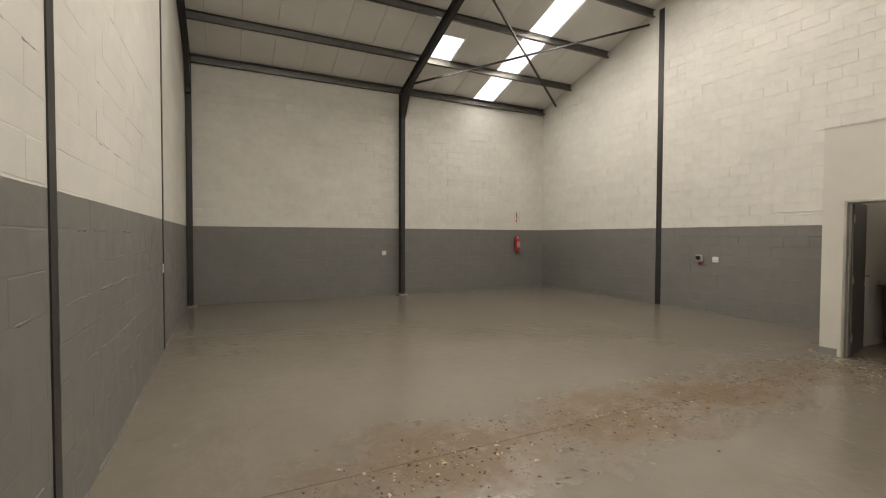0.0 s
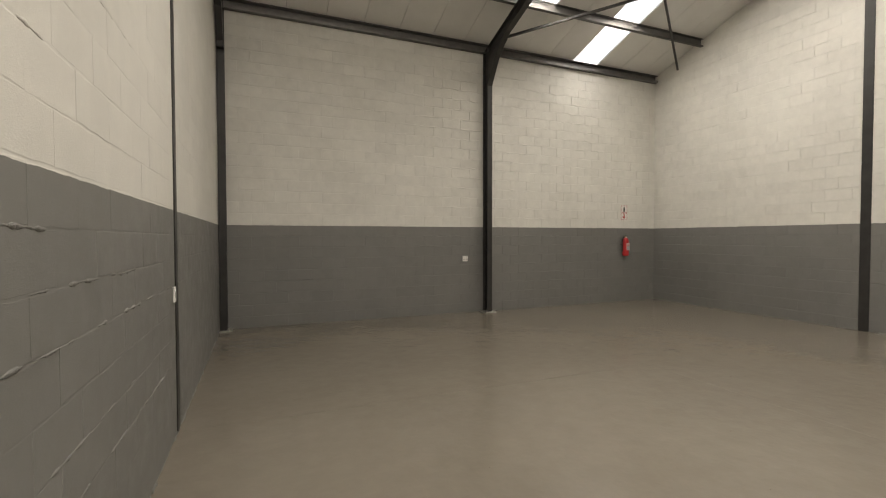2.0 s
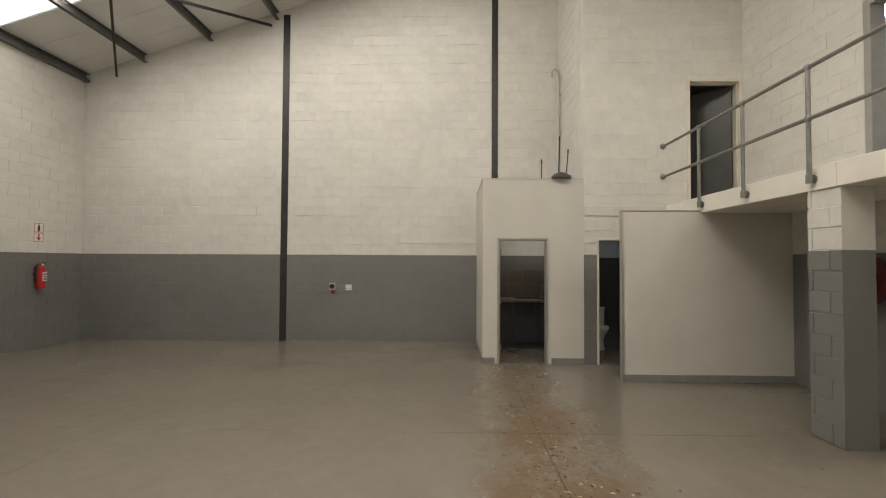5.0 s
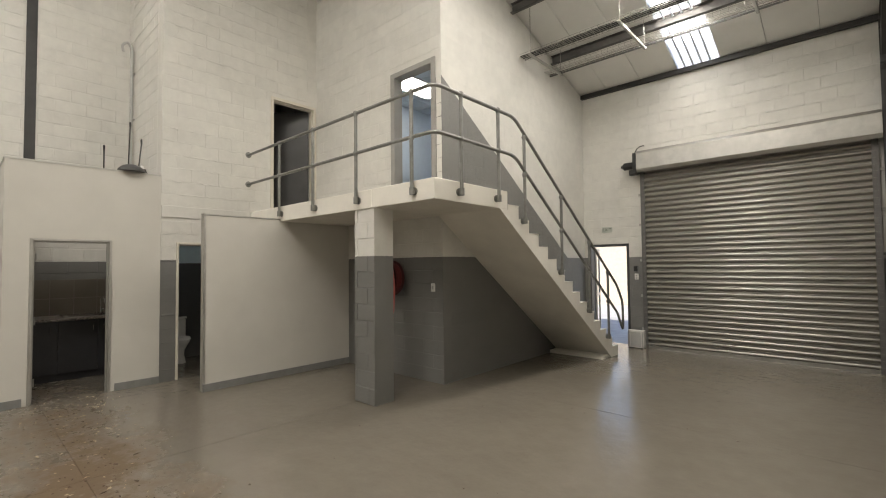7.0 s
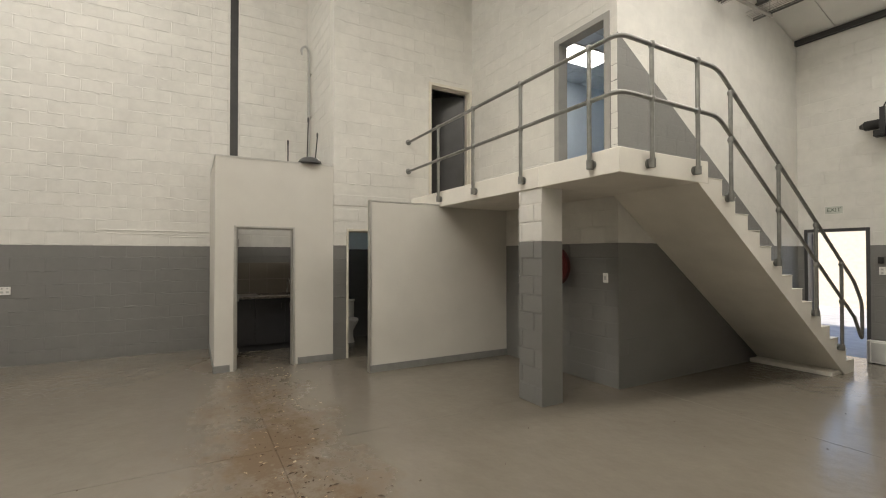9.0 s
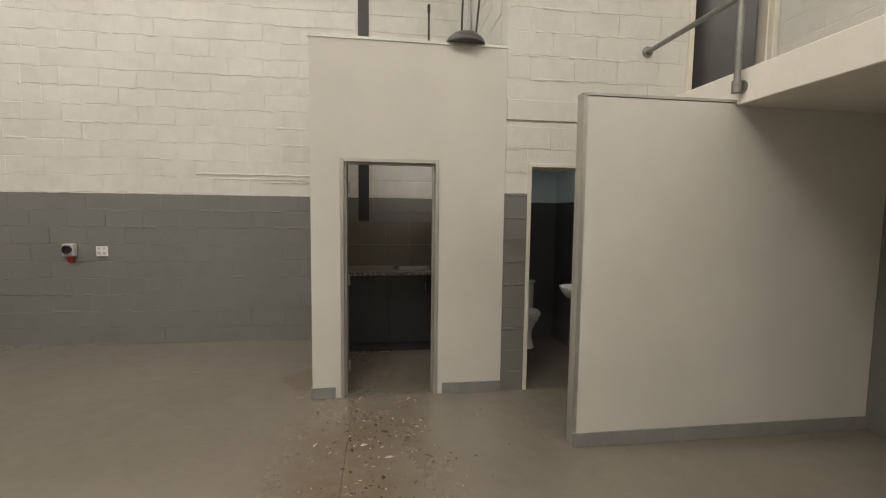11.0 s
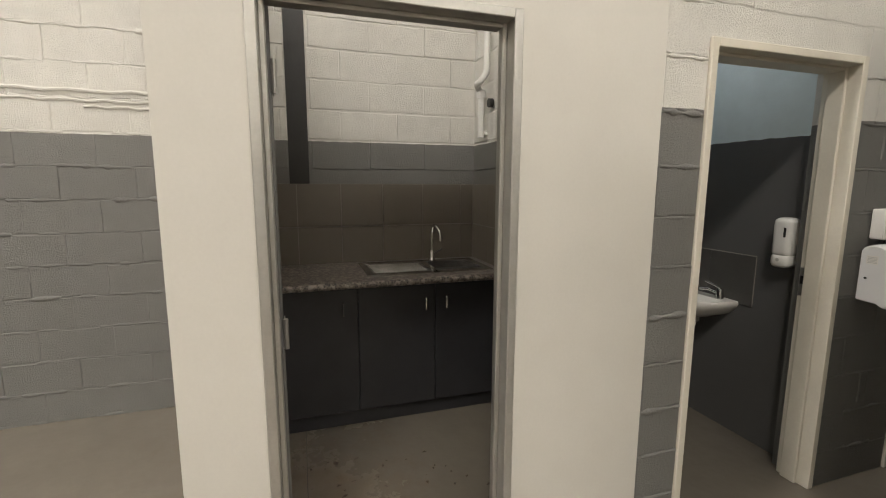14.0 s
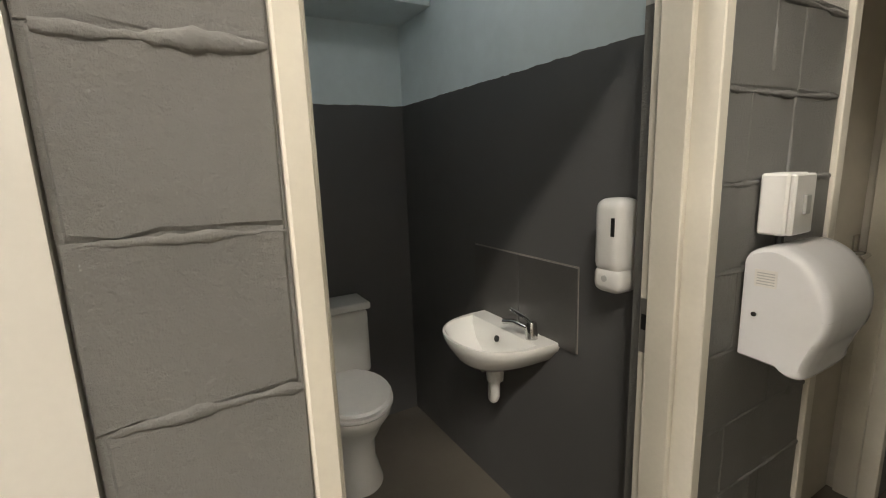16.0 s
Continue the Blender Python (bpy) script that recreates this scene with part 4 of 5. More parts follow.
def extinguisher(m, group="fire extinguishers"):
    """A red cylinder with domed top, valve, lever, gauge, hose, label and bracket."""
    e = thing("fire_extinguisher", "red dry powder fire extinguisher hung on the wall", "fire extinguisher", group)
    e.matrix_basis = m
    part("cylinder", lathe(bmesh.new(), [(0.06, -0.24), (0.078, -0.225), (0.08, -0.20), (0.08, 0.10), (0.074, 0.14), (0.052, 0.175), (0.03, 0.19), (0.022, 0.20)], Matrix.Translation((0, 0.095, 0)), 24), "red", e, smooth=True)
    part("valve", boxes((-0.02, 0.07, 0.195, 0.02, 0.12, 0.235), bevel=0.004), "brass", e)
    for z, a in ((0.25, -8), (0.225, 6)):
        part("lever", placed(boxes((-0.012, -0.02, -0.003, 0.012, 0.10, 0.003), bevel=0.0015), Matrix.Translation((0, 0.10, z)) @ pose(0, 0, 0, a, 0, 0)), "black", e)
    part("gauge", lathe(bmesh.new(), [(0.018, 0), (0.018, 0.014), (0.014, 0.016)], pose(0, 0.118, 0.21, -90, 0, 0), 14), "signwhite", e)
    part("hose", tube(bmesh.new(), bent([(0.02, 0.10, 0.215), (0.075, 0.10, 0.22), (0.098, 0.10, 0.12), (0.095, 0.10, -0.14)], 0.05), 0.010, 8), "black", e, smooth=True)
    part("label_panel", boxes((-0.045, 0.172, -0.10, 0.045, 0.1785, 0.07), bevel=0.001), "signwhite", e, "pale printed label")
    for z in (0.045, 0.015, -0.02, -0.05, -0.075):
        part("print_bar", boxes((-0.038, 0.179, z - 0.007, 0.034, 0.1802, z + 0.007)), "red" if z > 0 else "signblue", e)
    part("bracket", boxes((-0.03, 0.0, -0.15, 0.03, 0.018, 0.17), (-0.085, 0.018, 0.02, 0.085, 0.03, 0.045)), "black", e)
    return e


extinguisher(on_wall(8.06, YB - 0.006, 1.36, BACK))
extinguisher(on_wall(5.60, YO + 0.005, 1.30, FRONT))

sign = thing("extinguisher_sign", "white sign with extinguisher pictogram and red arrow", "sign")
sign.matrix_basis = on_wall(8.09, YB - 0.008, 2.17, BACK)
part("board", boxes((-0.10, 0.001, -0.18, 0.10, 0.004, 0.18), bevel=0.001), "signwhite", sign)
for z0 in (0.005, -0.175):
    for args in ((-0.095, z0, 0.095, z0 + 0.008), (-0.095, z0 + 0.160, 0.095, z0 + 0.168), (-0.095, z0 + 0.008, -0.087, z0 + 0.160), (0.087, z0 + 0.008, 0.095, z0 + 0.160)):
        part("border", boxes((args[0], 0.0045, args[1], args[2], 0.0055, args[3])), "red", sign)
part("pictogram", prism(bmesh.new(), [(-0.022, 0.02), (0.022, 0.02), (0.022, 0.11), (0.008, 0.125), (0.012, 0.15), (-0.03, 0.145), (-0.008, 0.135), (-0.022, 0.11)], "y", 0.0045, 0.006), "black", sign)
part("arrow", prism(bmesh.new(), [(-0.016, -0.02), (-0.016, -0.10), (-0.05, -0.09), (0.0, -0.16), (0.05, -0.09), (0.016, -0.10), (0.016, -0.02)], "y", 0.0045, 0.006), "red", sign)

exit_sign = thing("exit_sign", "faded rectangular exit sign above the door", "sign")
exit_sign.matrix_basis = on_wall(3.47, YF + 0.007, 2.37, FRONT) @ Matrix.Scale(0.82, 4)
part("board", boxes((-0.15, 0.001, -0.085, 0.15, 0.006, 0.085), bevel=0.001), "signwhite", exit_sign)
part("face", boxes((-0.14, 0.0062, -0.075, 0.14, 0.0075, 0.075)), "signgreen", exit_sign)
lettering("lettering", "EXIT", 0.11, pose(0, 0.0082, 0, 90, 0, 180), "signdark", exit_sign)

# hose reel under the landing
reel = thing("fire_hose_reel", "red fire hose reel with loosely hanging hose", "hose reel", at=(4.97, YO + 0.14, 1.48))
for y in (-0.07, 0.09):
    part("disc", lathe(bmesh.new(), [(0.04, -0.004), (0.255, -0.004), (0.27, 0.006), (0.255, 0.012), (0.04, 0.008)], pose(0, y, 0, 90, 0, 0), 28), "darkred", reel, smooth=True)
b = bmesh.new()
for k in range(4):
    for r in (0.16, 0.195, 0.228):
        tube(b, [(r * math.cos(a * math.pi / 14), -0.045 + 0.035 * k, r * math.sin(a * math.pi / 14)) for a in range(28)], 0.016, 8, closed=True)
part("hose_coil", b, "hose", reel, smooth=True)
b = tube(bmesh.new(), bent([(-0.10, 0.12, 0.23), (-0.22, 0.13, 0.16), (-0.27, 0.13, -0.12), (-0.24, 0.13, -0.50), (-0.17, 0.13, -0.58), (-0.12, 0.12, -0.40), (-0.15, 0.12, 0.10)], 0.14, 7), 0.017, 8)
part("hanging_hose", b, "palehose", reel, "faded red loop of loose hose", smooth=True)
b = tube(bmesh.new(), bent([(-0.05, 0.12, 0.24), (-0.20, 0.12, 0.20), (-0.245, 0.12, 0.0), (-0.22, 0.125, -0.30), (-0.19, 0.125, -0.42)], 0.12, 7), 0.016, 8)
part("hanging_hose", b, "hose", reel, smooth=True)
part("nozzle", lathe(bmesh.new(), [(0.018, 0), (0.02, 0.05), (0.012, 0.10), (0.008, 0.14)], pose(-0.23, 0.13, -0.58, 0, 95, 0), 12), "brass", reel, smooth=True)
part("spindle", lathe(bmesh.new(), [(0.04, 0), (0.04, 0.25)], pose(0, -0.14, 0, -90, 0, 0), 14), "black", reel)
part("supply_pipe", tube(bmesh.new(), bent([(0.0, -0.09, 0), (0.12, -0.09, -0.05), (0.12, -0.09, -0.75)], 0.05), 0.02, 8), "black", reel, smooth=True)

# pale boxed unit on the floor by the shutter
unit = thing("panel_heater", "white boxed appliance standing on the floor", "appliance", at=(2.88, YF + 0.12, 0))
part("body", boxes((-0.155, -0.06, 0.012, 0.155, 0.06, 0.35), bevel=0.012), "plastic", unit)
part("front_panel", boxes((-0.10, 0.061, 0.04, 0.10, 0.068, 0.32), bevel=0.004), "greyplastic", unit)
for x in (-0.128, 0.128):
    part("corner_strip", boxes((x - 0.014, 0.0605, 0.02, x + 0.014, 0.072, 0.34), bevel=0.003), "alu", unit)
for x in (-0.11, 0.11):
    part("foot", boxes((x - 0.02, -0.05, 0, x + 0.02, 0.05, 0.014)), "black", unit)


# ---- cable trays hung from the roof ----
def cable_tray(y, z, full):
    tray = thing("cable_tray", "galvanised wire cable tray hung under the roof", "cable tray", "cable trays", (1.6, y, z))
    x0, x1 = XL + 0.14 - 1.6, XO - 0.02 - 1.6
    for dy, dz in ((-0.1, 0.0), (-0.05, 0.0), (0, 0), (0.05, 0.0), (0.1, 0.0), (-0.1, 0.055), (0.1, 0.055)):
        part("long_wire", tube(bmesh.new(), [(x0, dy, dz), (x1, dy, dz)], 0.004, 5), "galv", tray)
    wire = part("cross_wire", tube(bmesh.new(), [(0, -0.1, 0.058), (0, -0.1, -0.004), (0, 0.1, -0.004), (0, 0.1, 0.058)], 0.0035, 4), "galv", tray)
    wire.location.x = x0
    for k in range(1, int((x1 - x0) / 0.10)):
        o = new("cross_wire", wire.data)
        o.parent, o.location = tray, (x0 + 0.10 * k, 0, 0)
    if full:
        rnd = random.Random(3)
        for k in range(6):
            pts = [(x0 + (x1 - x0) * i / 12, -0.075 + 0.03 * k + rnd.uniform(-0.008, 0.008), 0.016 + rnd.uniform(0, 0.012)) for i in range(13)]
            part("cable", tube(bmesh.new(), pts, 0.011, 6), "black", tray, "black power cable", smooth=True)
    else:
        part("side_rail", boxes((x0, -0.112, -0.03, x1, -0.104, 0.03)), "purlin", tray)


TY1, TY2, TZ = -3.66, -4.52, 5.33
cable_tray(TY1, TZ + 0.012, True)
cable_tray(TY2, TZ + 0.012, False)
for x in (3.72, 2.18, 0.60):
    tz = thing("tray_hanger", "galvanised channel hanger on threaded rods", "hanger", "tray hangers", (x, (TY1 + TY2) / 2, TZ))
    h = (TY1 - TY2) / 2 + 0.16
    part("channel", boxes((-0.02, -h, -0.042, 0.02, h, -0.003), bevel=0.003), "galv", tz)
    for y in (h - 0.04, -h + 0.04):
        top = roof_z((TY1 + TY2) / 2 + y) - TZ
        part("rod", tube(bmesh.new(), [(0, y, -0.06), (0, y, top)], 0.006, 6), "galv", tz)

# ---- on top of the kitchenette ----
dome = thing("plastic_dome", "dark upturned plastic bowl on the partition top", "bowl", at=(KX + 0.05, 1.47, KT + 0.022))
part("shell", lathe(bmesh.new(), [(0.17, 0), (0.172, 0.012), (0.15, 0.05), (0.11, 0.085), (0.05, 0.105), (0.008, 0.11)], None, 22), "door", dome, smooth=True)
for i, (y, h) in enumerate(((1.78, 0.27), (1.50, 0.66), (1.38, 0.44))):
    rod = thing("metal_rod", "thin dark threaded rod standing upright", "rod", "upright rods", (KX + 0.10, y, KT + 0.022))
    part("shaft", tube(bmesh.new(), [(0, 0, -0.02), (0.0, -0.02 * i, h)], 0.009, 7), "steel", rod)
    part("tip", lathe(bmesh.new(), [(0.013, 0), (0.013, 0.06), (0.008, 0.07)], Matrix.Translation((0, -0.02 * i, h)), 8), "black", rod)
vent = thing("vent_pipe", "white vent pipe with hooked top on the side wall", "pipe", at=(8.72, KY + 0.05, 3.0))
part("riser", tube(bmesh.new(), bent([(0, 0, 0), (0, 0, 2.42), (0.0, 0.06, 2.54), (0.02, 0.14, 2.46), (0.02, 0.12, 2.36)], 0.06), 0.021, 10), "greyplastic", vent, smooth=True)
part("conduit", tube(bmesh.new(), [(0.08, -0.02, 0), (0.08, -0.02, 2.5)], 0.011, 8), "greyplastic", vent)
for z in (0.4, 1.2, 2.0):
    part("clip", boxes((-0.035, -0.045, z, 0.11, -0.02, z + 0.02)), "galv", vent)
valve = thing("pressure_valve", "dark brass pressure valve with pipe stubs on the wall", "valve", at=(7.85, KY + 0.06, 3.02))
part("body", lathe(bmesh.new(), [(0.03, 0), (0.045, 0.02), (0.045, 0.14), (0.03, 0.16), (0.02, 0.20)], None, 14), "steel", valve, smooth=True)
part("branch", tube(bmesh.new(), bent([(0, 0, 0.17), (0.10, 0, 0.24), (0.20, -0.01, 0.28), (0.20, -0.02, -0.02)], 0.05), 0.018, 8), "plastic", valve, smooth=True)
part("wheel", lathe(bmesh.new(), [(0.05, 0), (0.055, 0.006), (0.05, 0.012)], pose(-0.02, 0.04, 0.1, -70, 0, 0), 14), "black", valve)
part("mount", boxes((-0.03, -0.06, 0.02, 0.03, -0.03, 0.10)), "galv", valve)

# ---- kitchenette ----
CX, CZ = 8.46, 0.935
unit = thing("base_cabinet", "charcoal melamine sink cabinet with three doors", "cabinet", at=(CX, 1.10, 0))
part("body", boxes((0.018, 0.004, 0.10, 0.61, 1.45, CZ - 0.045)), "cabinet", unit)
part("plinth", boxes((0.045, 0.004, 0, 0.61, 1.44, 0.10)), "cabinet", unit)
for y0, y1, hy in ((0.006, 0.507, 0.44), (0.513, 0.990, 0.575), (0.996, 1.448, 1.08)):
    d = part("cabinet_door", boxes((0.0, y0, 0.112, 0.017, y1, CZ - 0.048), bevel=0.0015), "cabinet", unit)
    part("handle", tube(bmesh.new(), bent([(0.0, hy, 0.72), (-0.028, hy, 0.725), (-0.028, hy, 0.80), (0.0, hy, 0.805)], 0.02), 0.005, 8), "chrome", d, "small chrome bow handle", smooth=True)
top = thing("worktop", "speckled dark granite-look laminate worktop", "worktop", at=(CX, 1.10, CZ))
S0, S1, SA, SB = 0.10, 0.90, 0.10, 0.52          # cut-out of the sink: along y, along x
part("slab", boxes((-0.05, 0.003, -0.04, SA, 1.50, 0), (SB, 0.003, -0.04, 0.618, 1.50, 0), (SA, 0.003, -0.04, SB, S0, 0), (SA, S1, -0.04, SB, 1.50, 0)), "granite", top)
part("front_edge", tube(bmesh.new(), [(-0.048, 0.003, -0.02), (-0.048, 1.50, -0.02)], 0.0205, 12), "granite", top, smooth=True)
sink = thing("kitchen_sink", "stainless steel sink with ribbed drainer", "sink", at=(CX, 1.10, CZ))
b = bmesh.new()
box(b, SA - 0.02, S0 - 0.02, 0.001, SB + 0.02, S0 + 0.03, 0.008)
box(b, SA - 0.02, 0.45, 0.001, SB + 0.02, 0.49, 0.008)
box(b, SA - 0.02, S1 - 0.02, 0.001, SB + 0.02, S1 + 0.02, 0.008)
box(b, SA - 0.02, S0 + 0.03, 0.001, SA + 0.03, S1 - 0.02, 0.008)
box(b, SB - 0.05, S0 + 0.03, 0.001, SB + 0.02, S1 - 0.02, 0.008)
part("rim", b, "stainless", sink)
b = boxes((SA + 0.03, S0 + 0.03, -0.15, SB - 0.05, 0.45, -0.145), (SA + 0.025, S0 + 0.025, -0.15, SA + 0.03, 0.455, 0.001), (SB - 0.05, S0 + 0.025, -0.15, SB - 0.045, 0.455, 0.001), (SA + 0.03, S0 + 0.025, -0.15, SB - 0.05, S0 + 0.03, 0.001), (SA + 0.03, 0.45, -0.15, SB - 0.05, 0.455, 0.001))
part("bowl", b, "stainless", sink)
part("drainer", boxes((SA + 0.03, 0.49, -0.008, SB - 0.05, S1 - 0.02, -0.004)), "stainless", sink)
for k in range(9):
    x = SA + 0.055 + k * 0.036
    part("rib", tube(bmesh.new(), [(x, 0.51, -0.002), (x, S1 - 0.04, 0.001)], 0.008, 8), "stainless", sink, smooth=True)
tap = thing("kitchen_tap", "chrome swan-neck kitchen tap", "tap", at=(CX + 0.50, 1.485, CZ + 0.008))
part("base", lathe(bmesh.new(), [(0.028, 0), (0.028, 0.01), (0.02, 0.02), (0.02, 0.07), (0.014, 0.08)], None, 16), "chrome", tap, smooth=True)
part("spout", tube(bmesh.new(), bent([(0, 0, 0.07), (0, 0, 0.22), (-0.06, 0.0, 0.275), (-0.14, -0.02, 0.22), (-0.145, -0.02, 0.16)], 0.07, 7), 0.010, 10), "chrome", tap, smooth=True)
part("lever", tube(bmesh.new(), [(0, -0.015, 0.05), (-0.03, -0.07, 0.09)], 0.007, 8), "chrome", tap, smooth=True)
# tiles over the worktop
splash = structure("tiling_kitchen", boxes((XR - 0.006, KY + 0.007, 0.90, XR - 0.001, 2.664, 1.50), (CX + 0.02, KY + 0.001, 0.90, XR - 0.007, KY + 0.006, 1.50)), "grout", "brown ceramic wall tiles over the worktop", "tiling")
for z0, z1 in ((0.902, 1.197), (1.203, 1.498)):
    ys = [KY + 0.014, 1.222, 1.522, 1.823, 2.121, 2.419, 2.662]
    for y0, y1 in zip(ys, ys[1:]):
        part("tile", boxes((XR - 0.013, y0 + 0.0025, z0, XR - 0.006, y1 - 0.0025, z1)), "tile", splash)
    xs = [CX + 0.022, 8.79, XR - 0.014]
    for x0, x1 in zip(xs, xs[1:]):
        part("tile", boxes((x0 + 0.0015, KY + 0.006, z0, x1 - 0.0015, KY + 0.013, z1)), "tile", splash)
waste = thing("waste_pipe", "white plastic waste pipe with bend on the wall", "pipe", at=(8.86, KY + 0.045, 1.83))
part("pipe", tube(bmesh.new(), bent([(0, 0, 0), (0, 0, 0.30), (0.0, 0.04, 0.36), (-0.07, 0.04, 0.36), (-0.09, 0.0, 0.42), (-0.09, 0, 1.15)], 0.04), 0.022, 10), "plastic", waste, smooth=True)
part("inlet", lathe(bmesh.new(), [(0.03, 0), (0.03, 0.03)], pose(-0.12, -0.035, 0.22, -90, 0, 0), 14), "black", waste)
part("collar", lathe(bmesh.new(), [(0.03, 0), (0.032, 0.03), (0.03, 0.05)], Matrix.Translation((0, 0, 0.27)), 14), "plastic", waste)
part("clip", boxes((-0.03, -0.044, 0.02, 0.03, -0.018, 0.04)), "plastic", waste)
con = thing("conduit", "grey vertical pipe run down the side wall", "pipe", at=(8.40, KY + 0.02, 0.25))
part("tube", tube(bmesh.new(), [(0, 0, 0), (0, 0, 2.6)], 0.011, 8), "skirt", con, smooth=True)
for z in (0.3, 0.55, 1.1, 1.8):
    part("clip", boxes((-0.018, -0.012, z, 0.018, 0.013, z + 0.016)), "greyplastic", con)

# ---- toilet ----
WY = -0.08
basin = thing("wash_basin", "small white ceramic wall basin with overflow", "basin", at=(7.985, WY, 0.815))
b = bmesh.new()
N = 28
def rim_pt(k, s, z, back=0.0):
    a = math.pi * k / (N - 1)
    return (0.225 * s * math.cos(a), max(back, 0.0) + (0.31 - back) * (math.sin(a) ** 0.62) * (0.5 + 0.5 * s), z)
loops = []
for s, z, back in ((0.45, -0.125, 0.0), (0.75, -0.085, 0.0), (0.95, -0.035, 0.0), (1.0, -0.008, 0.0), (0.99, 0.0, 0.0), (0.88, 0.0, 0.085), (0.80, -0.02, 0.10), (0.62, -0.075, 0.11), (0.3, -0.10, 0.13)):
    loops.append([b.verts.new(rim_pt(k, s, z, back)) for k in range(N)])
for p, q in zip(loops, loops[1:]):
    for k in range(N):
        b.faces.new((p[k], p[(k + 1) % N], q[(k + 1) % N], q[k]))
b.faces.new(loops[0][::-1])
b.faces.new(loops[-1])
bmesh.ops.recalc_face_normals(b, faces=b.faces[:])
part("bowl", b, "ceramic", basin, smooth=True)
part("overflow", lathe(bmesh.new(), [(0.013, 0), (0.013, 0.004)], pose(0.0, 0.108, -0.035, -75, 0, 0), 12), "black", basin)
part("trap", tube(bmesh.new(), bent([(0, 0.12, -0.12), (0, 0.12, -0.27), (0.03, 0.11, -0.30), (0.06, 0.09, -0.27), (0.06, 0.08, -0.20), (0.06, 0.0, -0.19)], 0.03), 0.019, 10), "plastic", basin, "white plastic bottle trap", smooth=True)
part("trap_nut", lathe(bmesh.new(), [(0.032, 0), (0.034, 0.03), (0.03, 0.05)], Matrix.Translation((0, 0.12, -0.20)), 12), "plastic", basin)
part("waste_fitting", lathe(bmesh.new(), [(0.03, 0), (0.034, 0.04)], Matrix.Translation((0, 0.12, -0.155)), 14), "chrome", basin)
bt = thing("basin_tap", "chrome lever basin tap", "tap", at=(7.85, WY + 0.055, 0.815))
part("base", lathe(bmesh.new(), [(0.024, 0), (0.022, 0.02), (0.019, 0.055), (0.016, 0.06)], None, 16), "chrome", bt, smooth=True)
part("spout", tube(bmesh.new(), [(0.0, 0, 0.03), (0.06, 0.03, 0.05), (0.10, 0.05, 0.045)], 0.010, 10), "chrome", bt, smooth=True)
part("lever", tube(bmesh.new(), [(0, 0, 0.06), (0.02, 0.01, 0.075), (0.08, 0.03, 0.095)], 0.007, 8), "chrome", bt, smooth=True)
tt = structure("tiling_toilet", boxes((7.68, WY + 0.001, 0.80, 8.272, WY + 0.004, 1.10)), "grout", "dark grey tiles behind the basin", "tiling")
for x0, x1 in ((7.682, 7.975), (7.978, 8.270)):
    part("tile", boxes((x0, WY + 0.004, 0.802, x1, WY + 0.010, 1.096), bevel=0.001), "toilettile", tt)
soap = thing("soap_dispenser", "white plastic soap dispenser on charcoal wall", "dispenser", at=(7.50, WY, 1.20))
part("housing", boxes((-0.048, 0.001, -0.072, 0.048, 0.10, 0.135), bevel=0.030), "plastic", soap, smooth=True)
part("pump_cover", boxes((-0.0475, 0.0015, -0.128, 0.0475, 0.0985, -0.052), bevel=0.026), "plastic", soap, smooth=True)
part("window", lathe(bmesh.new(), [(0.009, 0), (0.009, 0.003)], pose(0.0, 0.098, -0.085, -90, 0, 0), 12), "greyplastic", soap)
part("brand_mark", boxes((-0.030, 0.0998, 0.035, -0.018, 0.1008, 0.085)), "black", soap, "dark upright brand bar")
wc = thing("toilet", "white close-coupled toilet with grey-white seat closed", "toilet", at=(8.95, 0.45, 0))
part("pan", lathe(bmesh.new(), [(0.13, 0), (0.125, 0.02), (0.10, 0.12), (0.105, 0.22), (0.16, 0.32), (0.19, 0.37), (0.192, 0.395)], Matrix.Translation((-0.40, 0, 0)), 26, 1.22, 0.95), "ceramic", wc, smooth=True)
part("seat", lathe(bmesh.new(), [(0.19, 0.398), (0.20, 0.405), (0.20, 0.418), (0.19, 0.422)], Matrix.Translation((-0.40, 0, 0)), 28, 1.2, 0.95), "plastic", wc, smooth=True)
part("lid", lathe(bmesh.new(), [(0.185, 0.424), (0.197, 0.43), (0.19, 0.442), (0.10, 0.448)], Matrix.Translation((-0.40, 0, 0)), 28, 1.2, 0.95), "plastic", wc, smooth=True)
part("pan_back", boxes((-0.24, -0.10, 0.0, -0.02, 0.10, 0.40), bevel=0.03), "ceramic", wc, smooth=True)
part("cistern", boxes((-0.20, -0.19, 0.40, -0.015, 0.19, 0.74), bevel=0.025), "ceramic", wc, smooth=True)
part("cistern_lid", boxes((-0.215, -0.20, 0.742, -0.01, 0.20, 0.78), bevel=0.012), "ceramic", wc, smooth=True)
part("flush_lever", tube(bmesh.new(), [(-0.21, 0.13, 0.70), (-0.235, 0.13, 0.70), (-0.24, 0.06, 0.69)], 0.007, 8), "chrome", wc, smooth=True)
# ceiling lamp added out of view above the doorway's head, to brighten the toilet
tl = thing("added_ceiling_lamp", "added globe lamp on the toilet ceiling, lit and out of view", "ceiling lamp", at=(7.90, 0.42, 2.45))
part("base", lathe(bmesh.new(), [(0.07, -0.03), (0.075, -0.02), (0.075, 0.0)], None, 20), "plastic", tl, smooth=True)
part("globe", lathe(bmesh.new(), [(0.02, -0.13), (0.05, -0.12), (0.078, -0.09), (0.078, -0.06), (0.06, -0.031)], None, 20), "globe", tl, "glowing cool white globe of the added lamp", smooth=True)
